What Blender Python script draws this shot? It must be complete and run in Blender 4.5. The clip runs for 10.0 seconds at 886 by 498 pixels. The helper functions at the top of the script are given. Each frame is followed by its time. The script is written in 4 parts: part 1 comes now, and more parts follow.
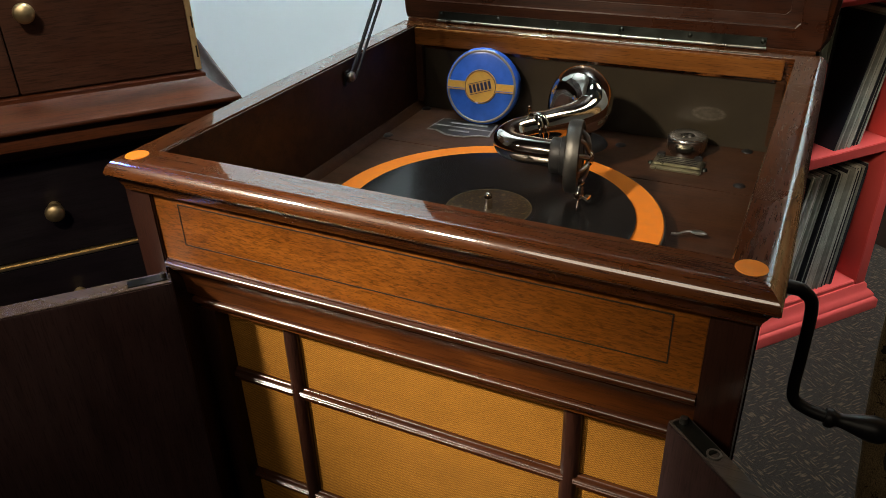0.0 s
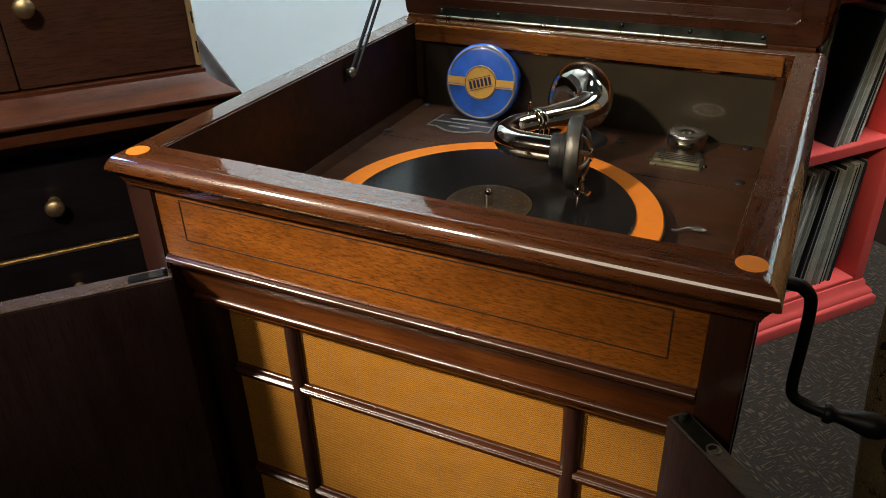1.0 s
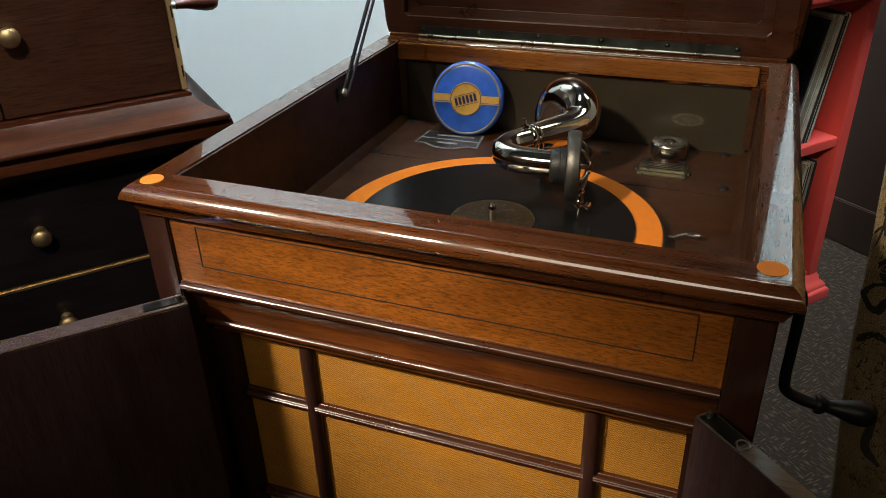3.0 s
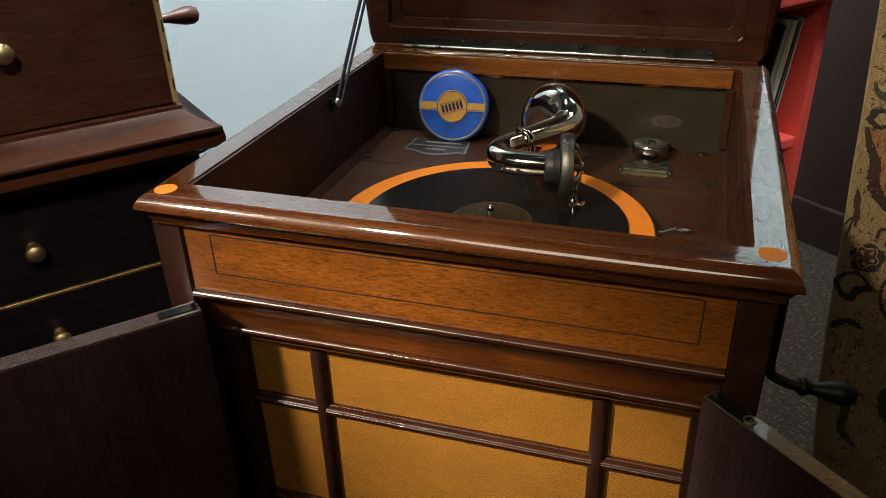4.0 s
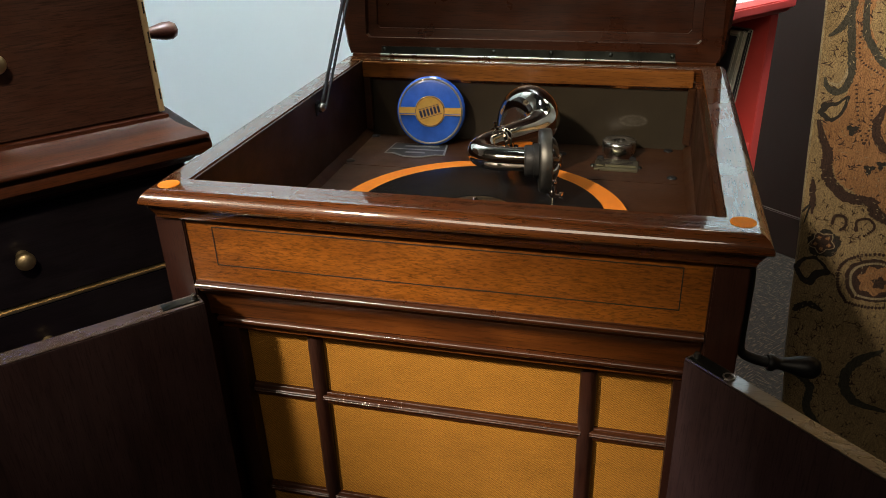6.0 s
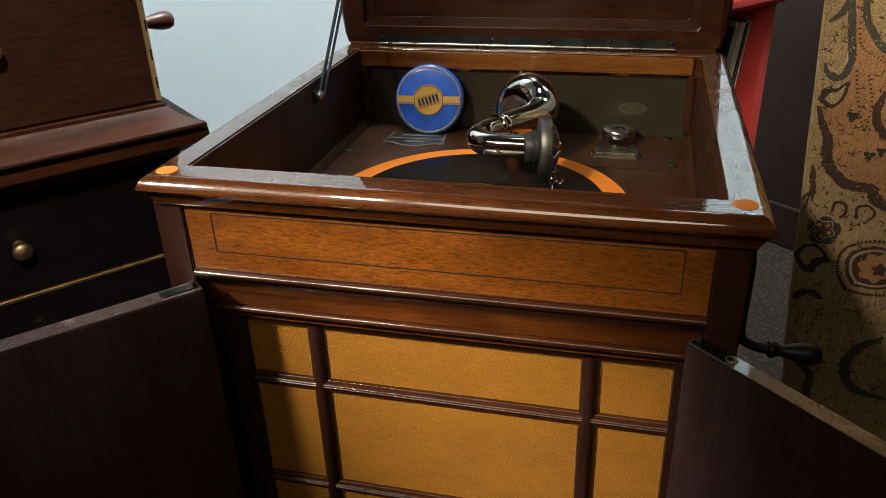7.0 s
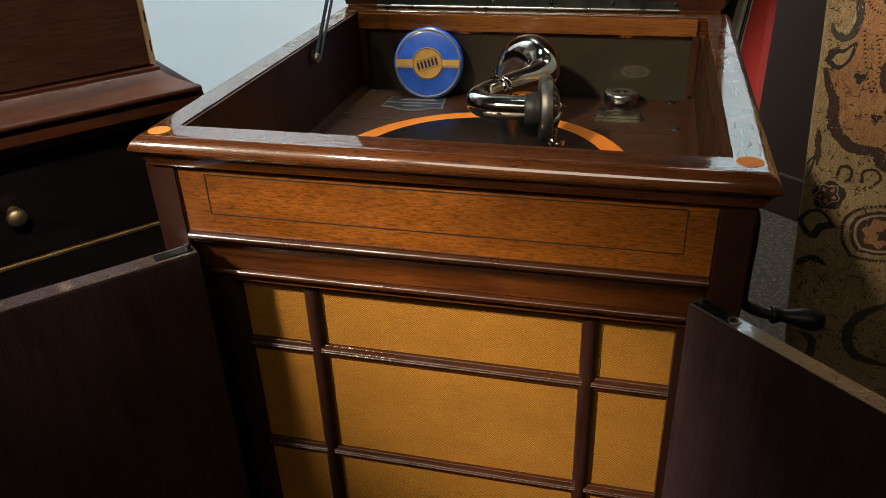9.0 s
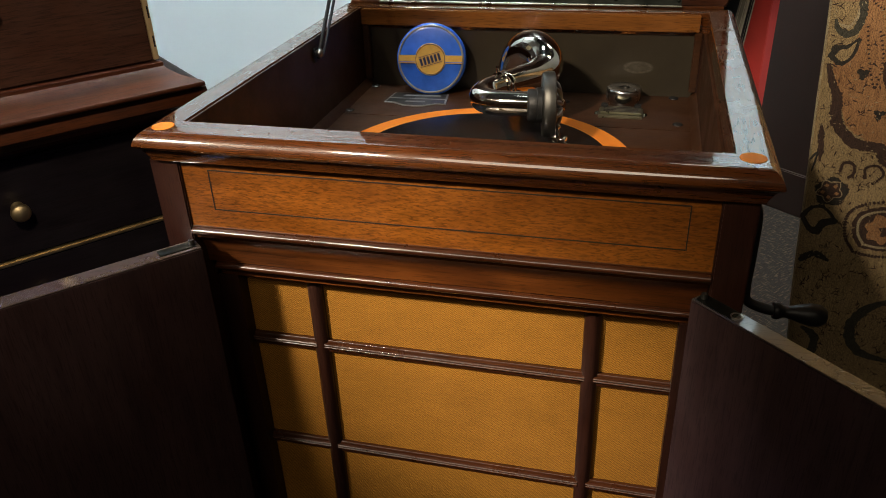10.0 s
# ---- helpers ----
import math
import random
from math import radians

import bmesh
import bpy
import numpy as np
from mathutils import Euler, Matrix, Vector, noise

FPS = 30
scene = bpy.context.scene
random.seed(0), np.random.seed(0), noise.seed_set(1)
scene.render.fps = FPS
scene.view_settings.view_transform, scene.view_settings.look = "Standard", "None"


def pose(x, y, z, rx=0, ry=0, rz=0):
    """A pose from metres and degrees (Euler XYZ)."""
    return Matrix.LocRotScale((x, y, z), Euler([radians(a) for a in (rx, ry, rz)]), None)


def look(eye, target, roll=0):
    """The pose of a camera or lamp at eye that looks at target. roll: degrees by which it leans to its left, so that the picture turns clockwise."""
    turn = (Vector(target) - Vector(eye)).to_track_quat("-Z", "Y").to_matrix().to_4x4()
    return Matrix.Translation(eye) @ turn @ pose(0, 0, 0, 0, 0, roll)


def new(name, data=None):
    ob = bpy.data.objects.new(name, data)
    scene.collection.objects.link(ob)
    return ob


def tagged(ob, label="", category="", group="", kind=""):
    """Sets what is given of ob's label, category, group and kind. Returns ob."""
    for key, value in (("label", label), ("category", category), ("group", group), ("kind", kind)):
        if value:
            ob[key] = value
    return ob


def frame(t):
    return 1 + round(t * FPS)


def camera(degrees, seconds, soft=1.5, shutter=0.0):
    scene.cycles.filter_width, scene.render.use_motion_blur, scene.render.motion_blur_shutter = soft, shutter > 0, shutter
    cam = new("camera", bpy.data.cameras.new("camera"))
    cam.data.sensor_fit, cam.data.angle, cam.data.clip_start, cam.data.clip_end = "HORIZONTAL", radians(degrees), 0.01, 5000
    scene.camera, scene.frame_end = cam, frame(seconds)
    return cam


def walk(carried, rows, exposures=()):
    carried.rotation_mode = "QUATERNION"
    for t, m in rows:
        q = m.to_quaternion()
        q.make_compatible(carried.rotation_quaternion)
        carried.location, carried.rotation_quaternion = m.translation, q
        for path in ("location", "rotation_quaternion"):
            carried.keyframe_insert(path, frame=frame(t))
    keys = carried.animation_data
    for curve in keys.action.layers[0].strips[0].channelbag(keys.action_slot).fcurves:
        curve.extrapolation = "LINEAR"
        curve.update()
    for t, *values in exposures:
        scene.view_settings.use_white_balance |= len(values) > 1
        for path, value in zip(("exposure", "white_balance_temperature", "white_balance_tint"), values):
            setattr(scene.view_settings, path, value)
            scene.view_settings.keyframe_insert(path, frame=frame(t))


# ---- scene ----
cam = camera(59.2, 10.0, 0.7)
METRES, EYE, TILT, LEAN, TURN = 0.193, 1.025, 0.0, 0.0, 26.6
ROWS = [
    (0.0, 0.0, 0.0, 0.0, -0.89, -29.52, 1.58),
    (0.5, -0.0103, -0.0013, -0.0006, -0.91, -29.69, 1.49),
    (1.0, -0.0076, -0.0057, 0.0016, -0.94, -29.8, 1.46),
    (1.5, -0.0143, -0.0108, 0.0058, -1.23, -29.7, 1.47),
    (2.0, -0.0435, -0.0102, 0.0267, -2.0, -29.64, 1.57),
    (2.5, -0.1603, -0.023, 0.0506, -3.62, -29.46, 1.55),
    (4.0, -0.5098, -0.1545, 0.103, -9.08, -28.55, 1.62),
    (4.5, -0.5999, -0.2353, 0.0954, -10.44, -27.98, 1.61),
    (5.0, -0.6474, -0.3136, 0.0691, -11.45, -27.33, 1.64),
    (5.5, -0.6714, -0.3556, 0.0585, -12.03, -26.83, 1.66),
    (7.0, -0.7045, -0.3689, 0.0001, -12.68, -27.15, 1.82),
    (7.5, -0.694, -0.3727, -0.0313, -12.7, -27.73, 1.83),
    (8.0, -0.6916, -0.365, -0.0555, -12.69, -28.27, 1.86),
    (8.5, -0.6879, -0.3549, -0.0667, -12.63, -28.68, 1.91),
    (9.0, -0.6868, -0.349, -0.0756, -12.6, -28.98, 1.96),
    (9.5, -0.6877, -0.3489, -0.0774, -12.55, -29.15, 1.99),
    (10.0, -0.6925, -0.3547, -0.0716, -12.45, -29.29, 1.99),
]
walk(cam, [(t, pose(0.2347, -0.39, EYE, TILT, LEAN, TURN) @ pose(METRES * x, METRES * y, METRES * z, 90 + pitch, roll, yaw)) for t, x, y, z, yaw, pitch, roll in ROWS])

# ---- world, lights, exposure ----
world = bpy.data.worlds.new("room_air")
scene.world = world
world.use_nodes = True
world.node_tree.nodes["Background"].inputs[0].default_value = (0.55, 0.62, 0.72, 1)
world.node_tree.nodes["Background"].inputs[1].default_value = 0.05


def lamp(name, eye, target, size, power, colour, spread_angle=180):
    data = bpy.data.lights.new(name, "AREA")
    data.shape, data.size, data.energy, data.color, data.spread = "DISK", size, power, colour, radians(spread_angle)
    ob = new(name, data)
    ob.matrix_world = look(eye, target)
    return ob


WARM, COOL = (1.0, 0.84, 0.64), (0.84, 0.96, 1.0)


def unseen_spot(eye, target, power, angle):
    data = bpy.data.lights.new("unseen_spot", "SPOT")
    data.energy, data.color, data.spot_size, data.spot_blend, data.shadow_soft_size = power, WARM, radians(angle), 1.0, 0.08
    new("unseen_spot", data).matrix_world = look(eye, target)


unseen_spot((-1.50, -1.40, 2.25), (-0.010, 0.02, 0.608), 660, 9.8)
unseen_spot((-0.85, -1.55, 2.35), (0.07, 0.23, 0.78), 240, 15.0)
# Added only to brighten the left cabinet and door; no such lamp is known.
unseen_spot((0.55, -1.30, 2.35), (-0.52, 0.08, 0.74), 95, 18.0)
# Made up to light the tapestry's top and let its foot fall dark.
unseen_spot((0.10, -1.70, 2.25), (0.49, 0.40, 0.965), 420, 12.0)
lamp("ceiling_panel_room", (-0.10, -1.90, 2.45), (0.0, -1.5, 0.5), 1.20, 13, WARM)
# Fill added over the bookcase and carpet; no such panel is known.
lamp("aisle_fill", (0.55, 1.10, 2.45), (0.75, 0.95, 0.4), 0.60, 4.2, WARM)
# Fills added to brighten both walls, and so the rim's reflections; no fixtures known.
lamp("north_wall_fill", (-0.32, 0.45, 2.42), (-0.66, 0.72, 0.95), 0.36, 8.6, COOL, 60)
lamp("east_wall_fill", (0.62, 1.15, 2.42), (0.38, 1.45, 1.25), 0.50, 14, COOL, 80)
# Stands for an unseen blue source at the left; kind and place assumed.
lamp("blue_side_fill", (-1.30, -0.30, 1.60), (-0.42, -0.12, 0.60), 0.30, 0.9, (0.10, 0.22, 1.0), 30)

# ---- materials ----


class Net:
    """A small helper that strings shader nodes together."""

    def __init__(self, name):
        self.mat = bpy.data.materials.new(name)
        self.mat.use_nodes = True
        self.tree = self.mat.node_tree
        self.bsdf = self.tree.nodes["Principled BSDF"]

    def node(self, kind, **values):
        n = self.tree.nodes.new(kind)
        for key, value in values.items():
            if key in n.inputs:
                n.inputs[key].default_value = value
        return n

    def link(self, a, out, b, into):
        self.tree.links.new(a.outputs[out], b.inputs[into])

    def coords(self, scale, turn=(0, 0, 0)):
        tc = self.node("ShaderNodeTexCoord")
        mp = self.node("ShaderNodeMapping", Scale=scale, Rotation=turn)
        self.link(tc, "Object", mp, "Vector")
        return mp

    def noise(self, mp, scale, detail=4.0, rough=0.55, distort=0.0):
        n = self.node("ShaderNodeTexNoise", Scale=scale, Detail=detail, Roughness=rough, Distortion=distort)
        self.link(mp, "Vector", n, "Vector")
        return n

    def ramp(self, src, out, stops):
        r = self.node("ShaderNodeValToRGB")
        el = r.color_ramp.elements
        el[0].position, el[0].color = stops[0][0], (*stops[0][1], 1)
        el[1].position, el[1].color = stops[-1][0], (*stops[-1][1], 1)
        for p, c in stops[1:-1]:
            e = el.new(p)
            e.color = (*c, 1)
        self.link(src, out, r, "Fac")
        return r

    def mix(self, a, b, fac, mode="MIX"):
        m = self.tree.nodes.new("ShaderNodeMix")
        m.data_type, m.blend_type = "RGBA", mode
        for slot, src in ((6, a), (7, b)):
            if isinstance(src, tuple):
                m.inputs[slot].default_value = (*src, 1)
            else:
                self.tree.links.new(src, m.inputs[slot])
        if isinstance(fac, float):
            m.inputs[0].default_value = fac
        else:
            self.tree.links.new(fac, m.inputs[0])
        return m.outputs[2]

    def bump(self, height, strength, distance=0.001):
        b = self.node("ShaderNodeBump", Strength=strength, Distance=distance)
        self.tree.links.new(height, b.inputs["Height"])
        self.link(b, "Normal", self.bsdf, "Normal")

    def set(self, **values):
        for key, value in values.items():
            self.bsdf.inputs[key.replace("_", " ")].default_value = value
        return self


def spread(c, k):
    return tuple(min(1.0, v * k) for v in c)


def wood(name, colour, axis, rough=0.28, coat=0.5, contrast=0.5, figure=0.4, along=5.0, across=95.0, pore=55.0, gloss=(0.15, 1.55), sheen=0.35):
    """Polished wood: long pores along one axis, cloudy figure, worn gloss."""
    w = Net(name)
    scale = [across, across, across]
    scale["xyz".index(axis)] = along
    mp = w.coords(scale)
    grain = w.noise(mp, 1.0, 6.0, 0.62, 0.35)
    r = w.ramp(grain, "Fac", [(0.30, spread(colour, 1 - contrast)), (0.52, colour), (0.75, spread(colour, 1 + contrast * 0.55))])
    scale2 = [26.0, 26.0, 26.0]
    scale2["xyz".index(axis)] = 7.0
    cloud = w.noise(w.coords(scale2), 1.0, 2.0, 0.5, 0.8)
    r2 = w.ramp(cloud, "Fac", [(0.25, (1 - figure, (1 - figure) * 0.86, (1 - figure) * 0.8)), (0.75, (1.0, 1.0, 1.0))])
    pores_scale = [900.0, 900.0, 900.0]
    pores_scale["xyz".index(axis)] = pore
    pores = w.noise(w.coords(pores_scale), 1.0, 2.0, 0.5)
    r3 = w.ramp(pores, "Fac", [(0.36, (0.45, 0.42, 0.40)), (0.46, (1.0, 1.0, 1.0))])
    c = w.mix(r.outputs[0], r2.outputs[0], 1.0, "MULTIPLY")
    c = w.mix(c, r3.outputs[0], 0.75, "MULTIPLY")
    w.tree.links.new(c, w.bsdf.inputs["Base Color"])
    wear = w.noise(w.coords((14, 14, 14)), 1.0, 5.0, 0.6)
    rr = w.ramp(wear, "Fac", [(0.35, (rough * 0.8,) * 3), (0.7, (rough * 1.35,) * 3)])
    w.link(rr, "Color", w.bsdf, "Roughness")
    w.bump(pores.outputs["Fac"], 0.12, 0.0006)
    w.set(Coat_Weight=min(1.0, coat * 1.7), Coat_Roughness=gloss[0], Coat_IOR=gloss[1], Specular_IOR_Level=sheen)
    return w.mat


def metal(name, colour, rough, smudge=0.08, metallic=1.0, scale=60.0):
    m = Net(name)
    n = m.noise(m.coords((scale,) * 3), 1.0, 5.0, 0.6)
    r = m.ramp(n, "Fac", [(0.3, (rough,) * 3), (0.75, (rough + smudge,) * 3)])
    m.link(r, "Color", m.bsdf, "Roughness")
    c = m.ramp(n, "Fac", [(0.25, spread(colour, 0.75)), (0.65, colour)])
    m.link(c, "Color", m.bsdf, "Base Color")
    m.set(Metallic=metallic)
    return m.mat


def plain(name, colour, rough, vary=0.12, scale=40.0, coat=0.0, bump=0.0, fine=400.0):
    m = Net(name)
    n = m.noise(m.coords((scale,) * 3), 1.0, 5.0, 0.6)
    c = m.ramp(n, "Fac", [(0.25, spread(colour, 1 - vary)), (0.75, spread(colour, 1 + vary))])
    m.link(c, "Color", m.bsdf, "Base Color")
    r = m.ramp(n, "Fac", [(0.3, (rough * 0.85,) * 3), (0.7, (min(1.0, rough * 1.15),) * 3)])
    m.link(r, "Color", m.bsdf, "Roughness")
    if bump:
        f = m.noise(m.coords((fine,) * 3), 1.0, 3.0, 0.6)
        m.bump(f.outputs["Fac"], bump)
    m.set(Coat_Weight=coat, Coat_Roughness=0.08)
    return m.mat


def woven(name, light, dark, pitch, rough=0.85, tone=0.25):
    """Cloth of crossing threads with cloudy tone."""
    m = Net(name)
    cells = m.node("ShaderNodeTexVoronoi", Scale=1.0 / pitch, Randomness=0.17)
    m.link(m.coords((1.0, 0.0, 1.25), (0, 0.70, 0)), "Vector", cells, "Vector")
    mul = m.node("ShaderNodeMath")
    mul.operation = "SUBTRACT"
    mul.inputs[0].default_value = 0.85
    m.link(cells, "Distance", mul, 1)
    c = m.ramp(mul, "Value", [(0.15, dark), (0.68, light)])
    cloud = m.noise(m.coords((16, 16, 30)), 1.0, 6.0, 0.65)
    t = m.ramp(cloud, "Fac", [(0.25, (1 - tone,) * 3), (0.75, (1.0, 1.0, 1.0))])
    slub = m.noise(m.coords((60, 60, 900)), 1.0, 3.0, 0.6)
    s = m.ramp(slub, "Fac", [(0.3, (0.78,) * 3), (0.65, (1.0, 1.0, 1.0))])
    cc = m.mix(c.outputs[0], t.outputs[0], 1.0, "MULTIPLY")
    cc = m.mix(cc, s.outputs[0], 0.7, "MULTIPLY")
    m.tree.links.new(cc, m.bsdf.inputs["Base Color"])
    m.bump(mul.outputs[0], 0.5, 0.0006)
    m.set(Roughness=rough, Specular_IOR_Level=0.12)
    return m.mat


def tapestry_weave(name, colour, fleck, amount=0.5):
    """Coarse tapestry: vertical threads, flecks of a second colour, cloudy fading."""
    m = Net(name)
    flecks = m.noise(m.coords((1500, 1500, 640)), 1.0, 3.0, 0.7)
    c = m.ramp(flecks, "Fac", [(0.40, fleck), (0.40 + 0.25 * amount, colour), (0.78, spread(colour, 1.35))])
    thread = m.noise(m.coords((1300, 1300, 60)), 1.0, 2.0, 0.5)
    t = m.ramp(thread, "Fac", [(0.35, (0.62,) * 3), (0.62, (1.0,) * 3)])
    cloud = m.noise(m.coords((22, 22, 22)), 1.0, 4.0, 0.6)
    f = m.ramp(cloud, "Fac", [(0.28, (0.72, 0.70, 0.64)), (0.70, (1.0, 1.0, 1.0))])
    cc = m.mix(c.outputs[0], t.outputs[0], 0.85, "MULTIPLY")
    cc = m.mix(cc, f.outputs[0], 1.0, "MULTIPLY")
    m.tree.links.new(cc, m.bsdf.inputs["Base Color"])
    m.bump(flecks.outputs["Fac"], 0.6, 0.0012)
    m.set(Roughness=0.9)
    return m.mat


MAHOGANY = (0.105, 0.0330, 0.0072)
M = {
    "rail_x": wood("glossy_mahogany_rail", (0.055, 0.0165, 0.005), "x", 0.30, 0.6, 0.5, 0.4),
    # Its grey base colour stands in for light mirrored by the door edge.
    "edge": wood("polished_edge_painted_sheen", (0.090, 0.074, 0.062), "x", 0.26, 0.6, 0.15, 0.2, gloss=(0.06, 1.8)),
    "base": wood("satin_mahogany_base", (0.115, 0.032, 0.0090), "x", 0.50, 0.0, 0.5, 0.45),
    "hinge_brass": plain("lacquered_brass_hinge", (0.52, 0.38, 0.20), 0.42, 0.15, 90.0),
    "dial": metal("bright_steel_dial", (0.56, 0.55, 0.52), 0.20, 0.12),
    "plate": metal("pale_nickel_plate", (0.34, 0.33, 0.25), 0.24, 0.2),
    "rim_x": wood("mahogany_rim_long", MAHOGANY, "x", 0.30, 0.6, 0.45, 0.35, gloss=(0.05, 2.0), sheen=0.12),
    "rim_y": wood("mahogany_rim_deep", MAHOGANY, "y", 0.30, 0.6, 0.45, 0.35, gloss=(0.05, 2.0), sheen=0.12),
    "veneer": wood("figured_mahogany_veneer", (0.265, 0.088, 0.0110), "x", 0.36, 0.12, 0.52, 0.60, 85.0, 420.0, 190.0),
    "frame_x": wood("mahogany_frame_long", (0.135, 0.041, 0.0085), "x", 0.36, 0.10, 0.75, 0.62),
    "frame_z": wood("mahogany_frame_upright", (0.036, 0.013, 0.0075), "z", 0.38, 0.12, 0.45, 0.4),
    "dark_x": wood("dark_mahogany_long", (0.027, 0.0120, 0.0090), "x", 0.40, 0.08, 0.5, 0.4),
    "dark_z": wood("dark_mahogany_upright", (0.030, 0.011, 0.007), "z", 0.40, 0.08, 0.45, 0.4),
    "drawer": wood("near_black_drawer_wood", (0.0125, 0.0095, 0.0125), "x", 0.40, 0.08, 0.4, 0.3),
    "case_door": wood("brown_case_veneer", (0.080, 0.034, 0.020), "x", 0.44, 0.0, 0.35, 0.3, 30.0, 300.0),
    "door": wood("dark_door_veneer", (0.050, 0.0285, 0.0290), "z", 0.48, 0.0, 0.35, 0.35),
    "strip": wood("golden_mahogany_strip", (0.30, 0.115, 0.025), "x", 0.34, 0.15, 0.4, 0.45),
    "board": wood("dark_motor_board", (0.060, 0.0235, 0.0085), "x", 0.44, 0.0, 0.35, 0.35),
    "lid": wood("mahogany_lid", (0.062, 0.018, 0.006), "x", 0.32, 0.2, 0.45, 0.45),
    "groove": plain("dark_inlay_line", (0.012, 0.007, 0.005), 0.6),
    "cloth": woven("golden_grille_cloth", (0.47, 0.220, 0.032), (0.135, 0.054, 0.0072), 0.0019),
    "chrome": metal("bright_nickel", (0.74, 0.68, 0.60), 0.05, 0.05),
    "steel": metal("dull_steel", (0.42, 0.41, 0.38), 0.26, 0.15),
    "pewter": metal("grey_metal_ring", (0.15, 0.147, 0.135), 0.38, 0.14),
    "hinge": metal("dark_bronze_hinge", (0.055, 0.062, 0.055), 0.30, 0.16),
    "knuckle": metal("worn_hinge_barrel", (0.46, 0.46, 0.40), 0.24, 0.2),
    "brass": metal("aged_brass", (0.68, 0.53, 0.30), 0.38, 0.16),
    "iron": plain("black_enamelled_iron", (0.010, 0.010, 0.011), 0.45, 0.2, 60.0, 0.0),
    "rubber": plain("black_rubber", (0.014, 0.014, 0.014), 0.55),
    "felt": plain("orange_felt", (0.74, 0.210, 0.010), 0.92, 0.09, 120.0, 0.0, 0.35, 2500.0),
    "sticker": plain("orange_paper_sticker", (0.80, 0.245, 0.010), 0.55, 0.06, 200.0),
    "blue": plain("blue_enamel_tin", (0.035, 0.135, 0.62), 0.24, 0.18, 50.0, 0.35),
    "gold": plain("gold_print", (0.62, 0.36, 0.075), 0.32, 0.14, 160.0, 0.4),
    "silver_print": plain("worn_silver_edge", (0.22, 0.22, 0.215), 0.35, 0.2, 160.0, 0.4),
    "label_line": plain("dull_gold_line", (0.10, 0.075, 0.035), 0.35),
    "navy": plain("navy_print", (0.016, 0.022, 0.075), 0.35),
    "black_plate": plain("black_name_plate", (0.014, 0.013, 0.013), 0.35, 0.2),
    "red": plain("coral_red_paint", (0.66, 0.082, 0.072), 0.42, 0.07, 12.0, 0.15, 0.06),
    "wall": plain("pale_blue_grey_wall_paint", (0.72, 0.79, 0.80), 0.75, 0.035, 3.0, 0.0, 0.1, 350.0),
    "brown_wall": plain("dark_brown_wall", (0.038, 0.023, 0.016), 0.55, 0.12, 5.0, 0.0, 0.06),
    "taupe": plain("taupe_wall_paint", (0.060, 0.043, 0.031), 0.8, 0.05, 3.0),
    "ceiling": plain("grey_ceiling", (0.075, 0.072, 0.068), 0.9, 0.04, 3.0),
    "sleeve": plain("grey_record_sleeve", (0.30, 0.30, 0.245), 0.8, 0.35, 30.0),
    "sleeve_light": plain("pale_record_sleeve", (0.55, 0.54, 0.45), 0.8, 0.3, 30.0),
    "sleeve_dark": plain("black_record_sleeve", (0.016, 0.017, 0.022), 0.6, 0.3, 30.0),
    "paper": plain("white_paper", (0.78, 0.78, 0.78), 0.8, 0.04),
    "tapestry_ground": tapestry_weave("tan_tapestry_weave", (0.47, 0.340, 0.170), (0.14, 0.095, 0.048)),
    "tapestry_rust": tapestry_weave("rust_tapestry_weave", (0.47, 0.245, 0.105), (0.19, 0.092, 0.042)),
    "tapestry_pale": tapestry_weave("pale_tapestry_weave", (0.52, 0.43, 0.27), (0.20, 0.15, 0.09)),
    "tapestry_dark": tapestry_weave("dark_brown_tapestry_weave", (0.075, 0.038, 0.026), (0.022, 0.012, 0.009)),
    "tapestry_black": tapestry_weave("black_tapestry_weave", (0.042, 0.036, 0.028), (0.012, 0.010, 0.009)),
    "tapestry_green": tapestry_weave("grey_green_tapestry_weave", (0.085, 0.080, 0.060), (0.026, 0.025, 0.019)),
    "handle": wood("reddish_turned_handle", (0.11, 0.036, 0.020), "x", 0.38, 0.12, 0.3, 0.3),
}


def shellac():
    m = Net("black_shellac_grooves")
    around = m.tree.nodes.new("ShaderNodeTangent")
    around.direction_type, around.axis = "RADIAL", "Z"
    m.link(around, "Tangent", m.bsdf, "Tangent")
    m.set(Anisotropic=0.75)
    n = m.noise(m.coords((50, 50, 50)), 1.0, 4.0, 0.6)
    r = m.ramp(n, "Fac", [(0.3, (0.17,) * 3), (0.7, (0.20,) * 3)])
    m.link(r, "Color", m.bsdf, "Roughness")
    m.set(Base_Color=(0.007, 0.007, 0.0075, 1), Specular_IOR_Level=0.24)
    return m.mat


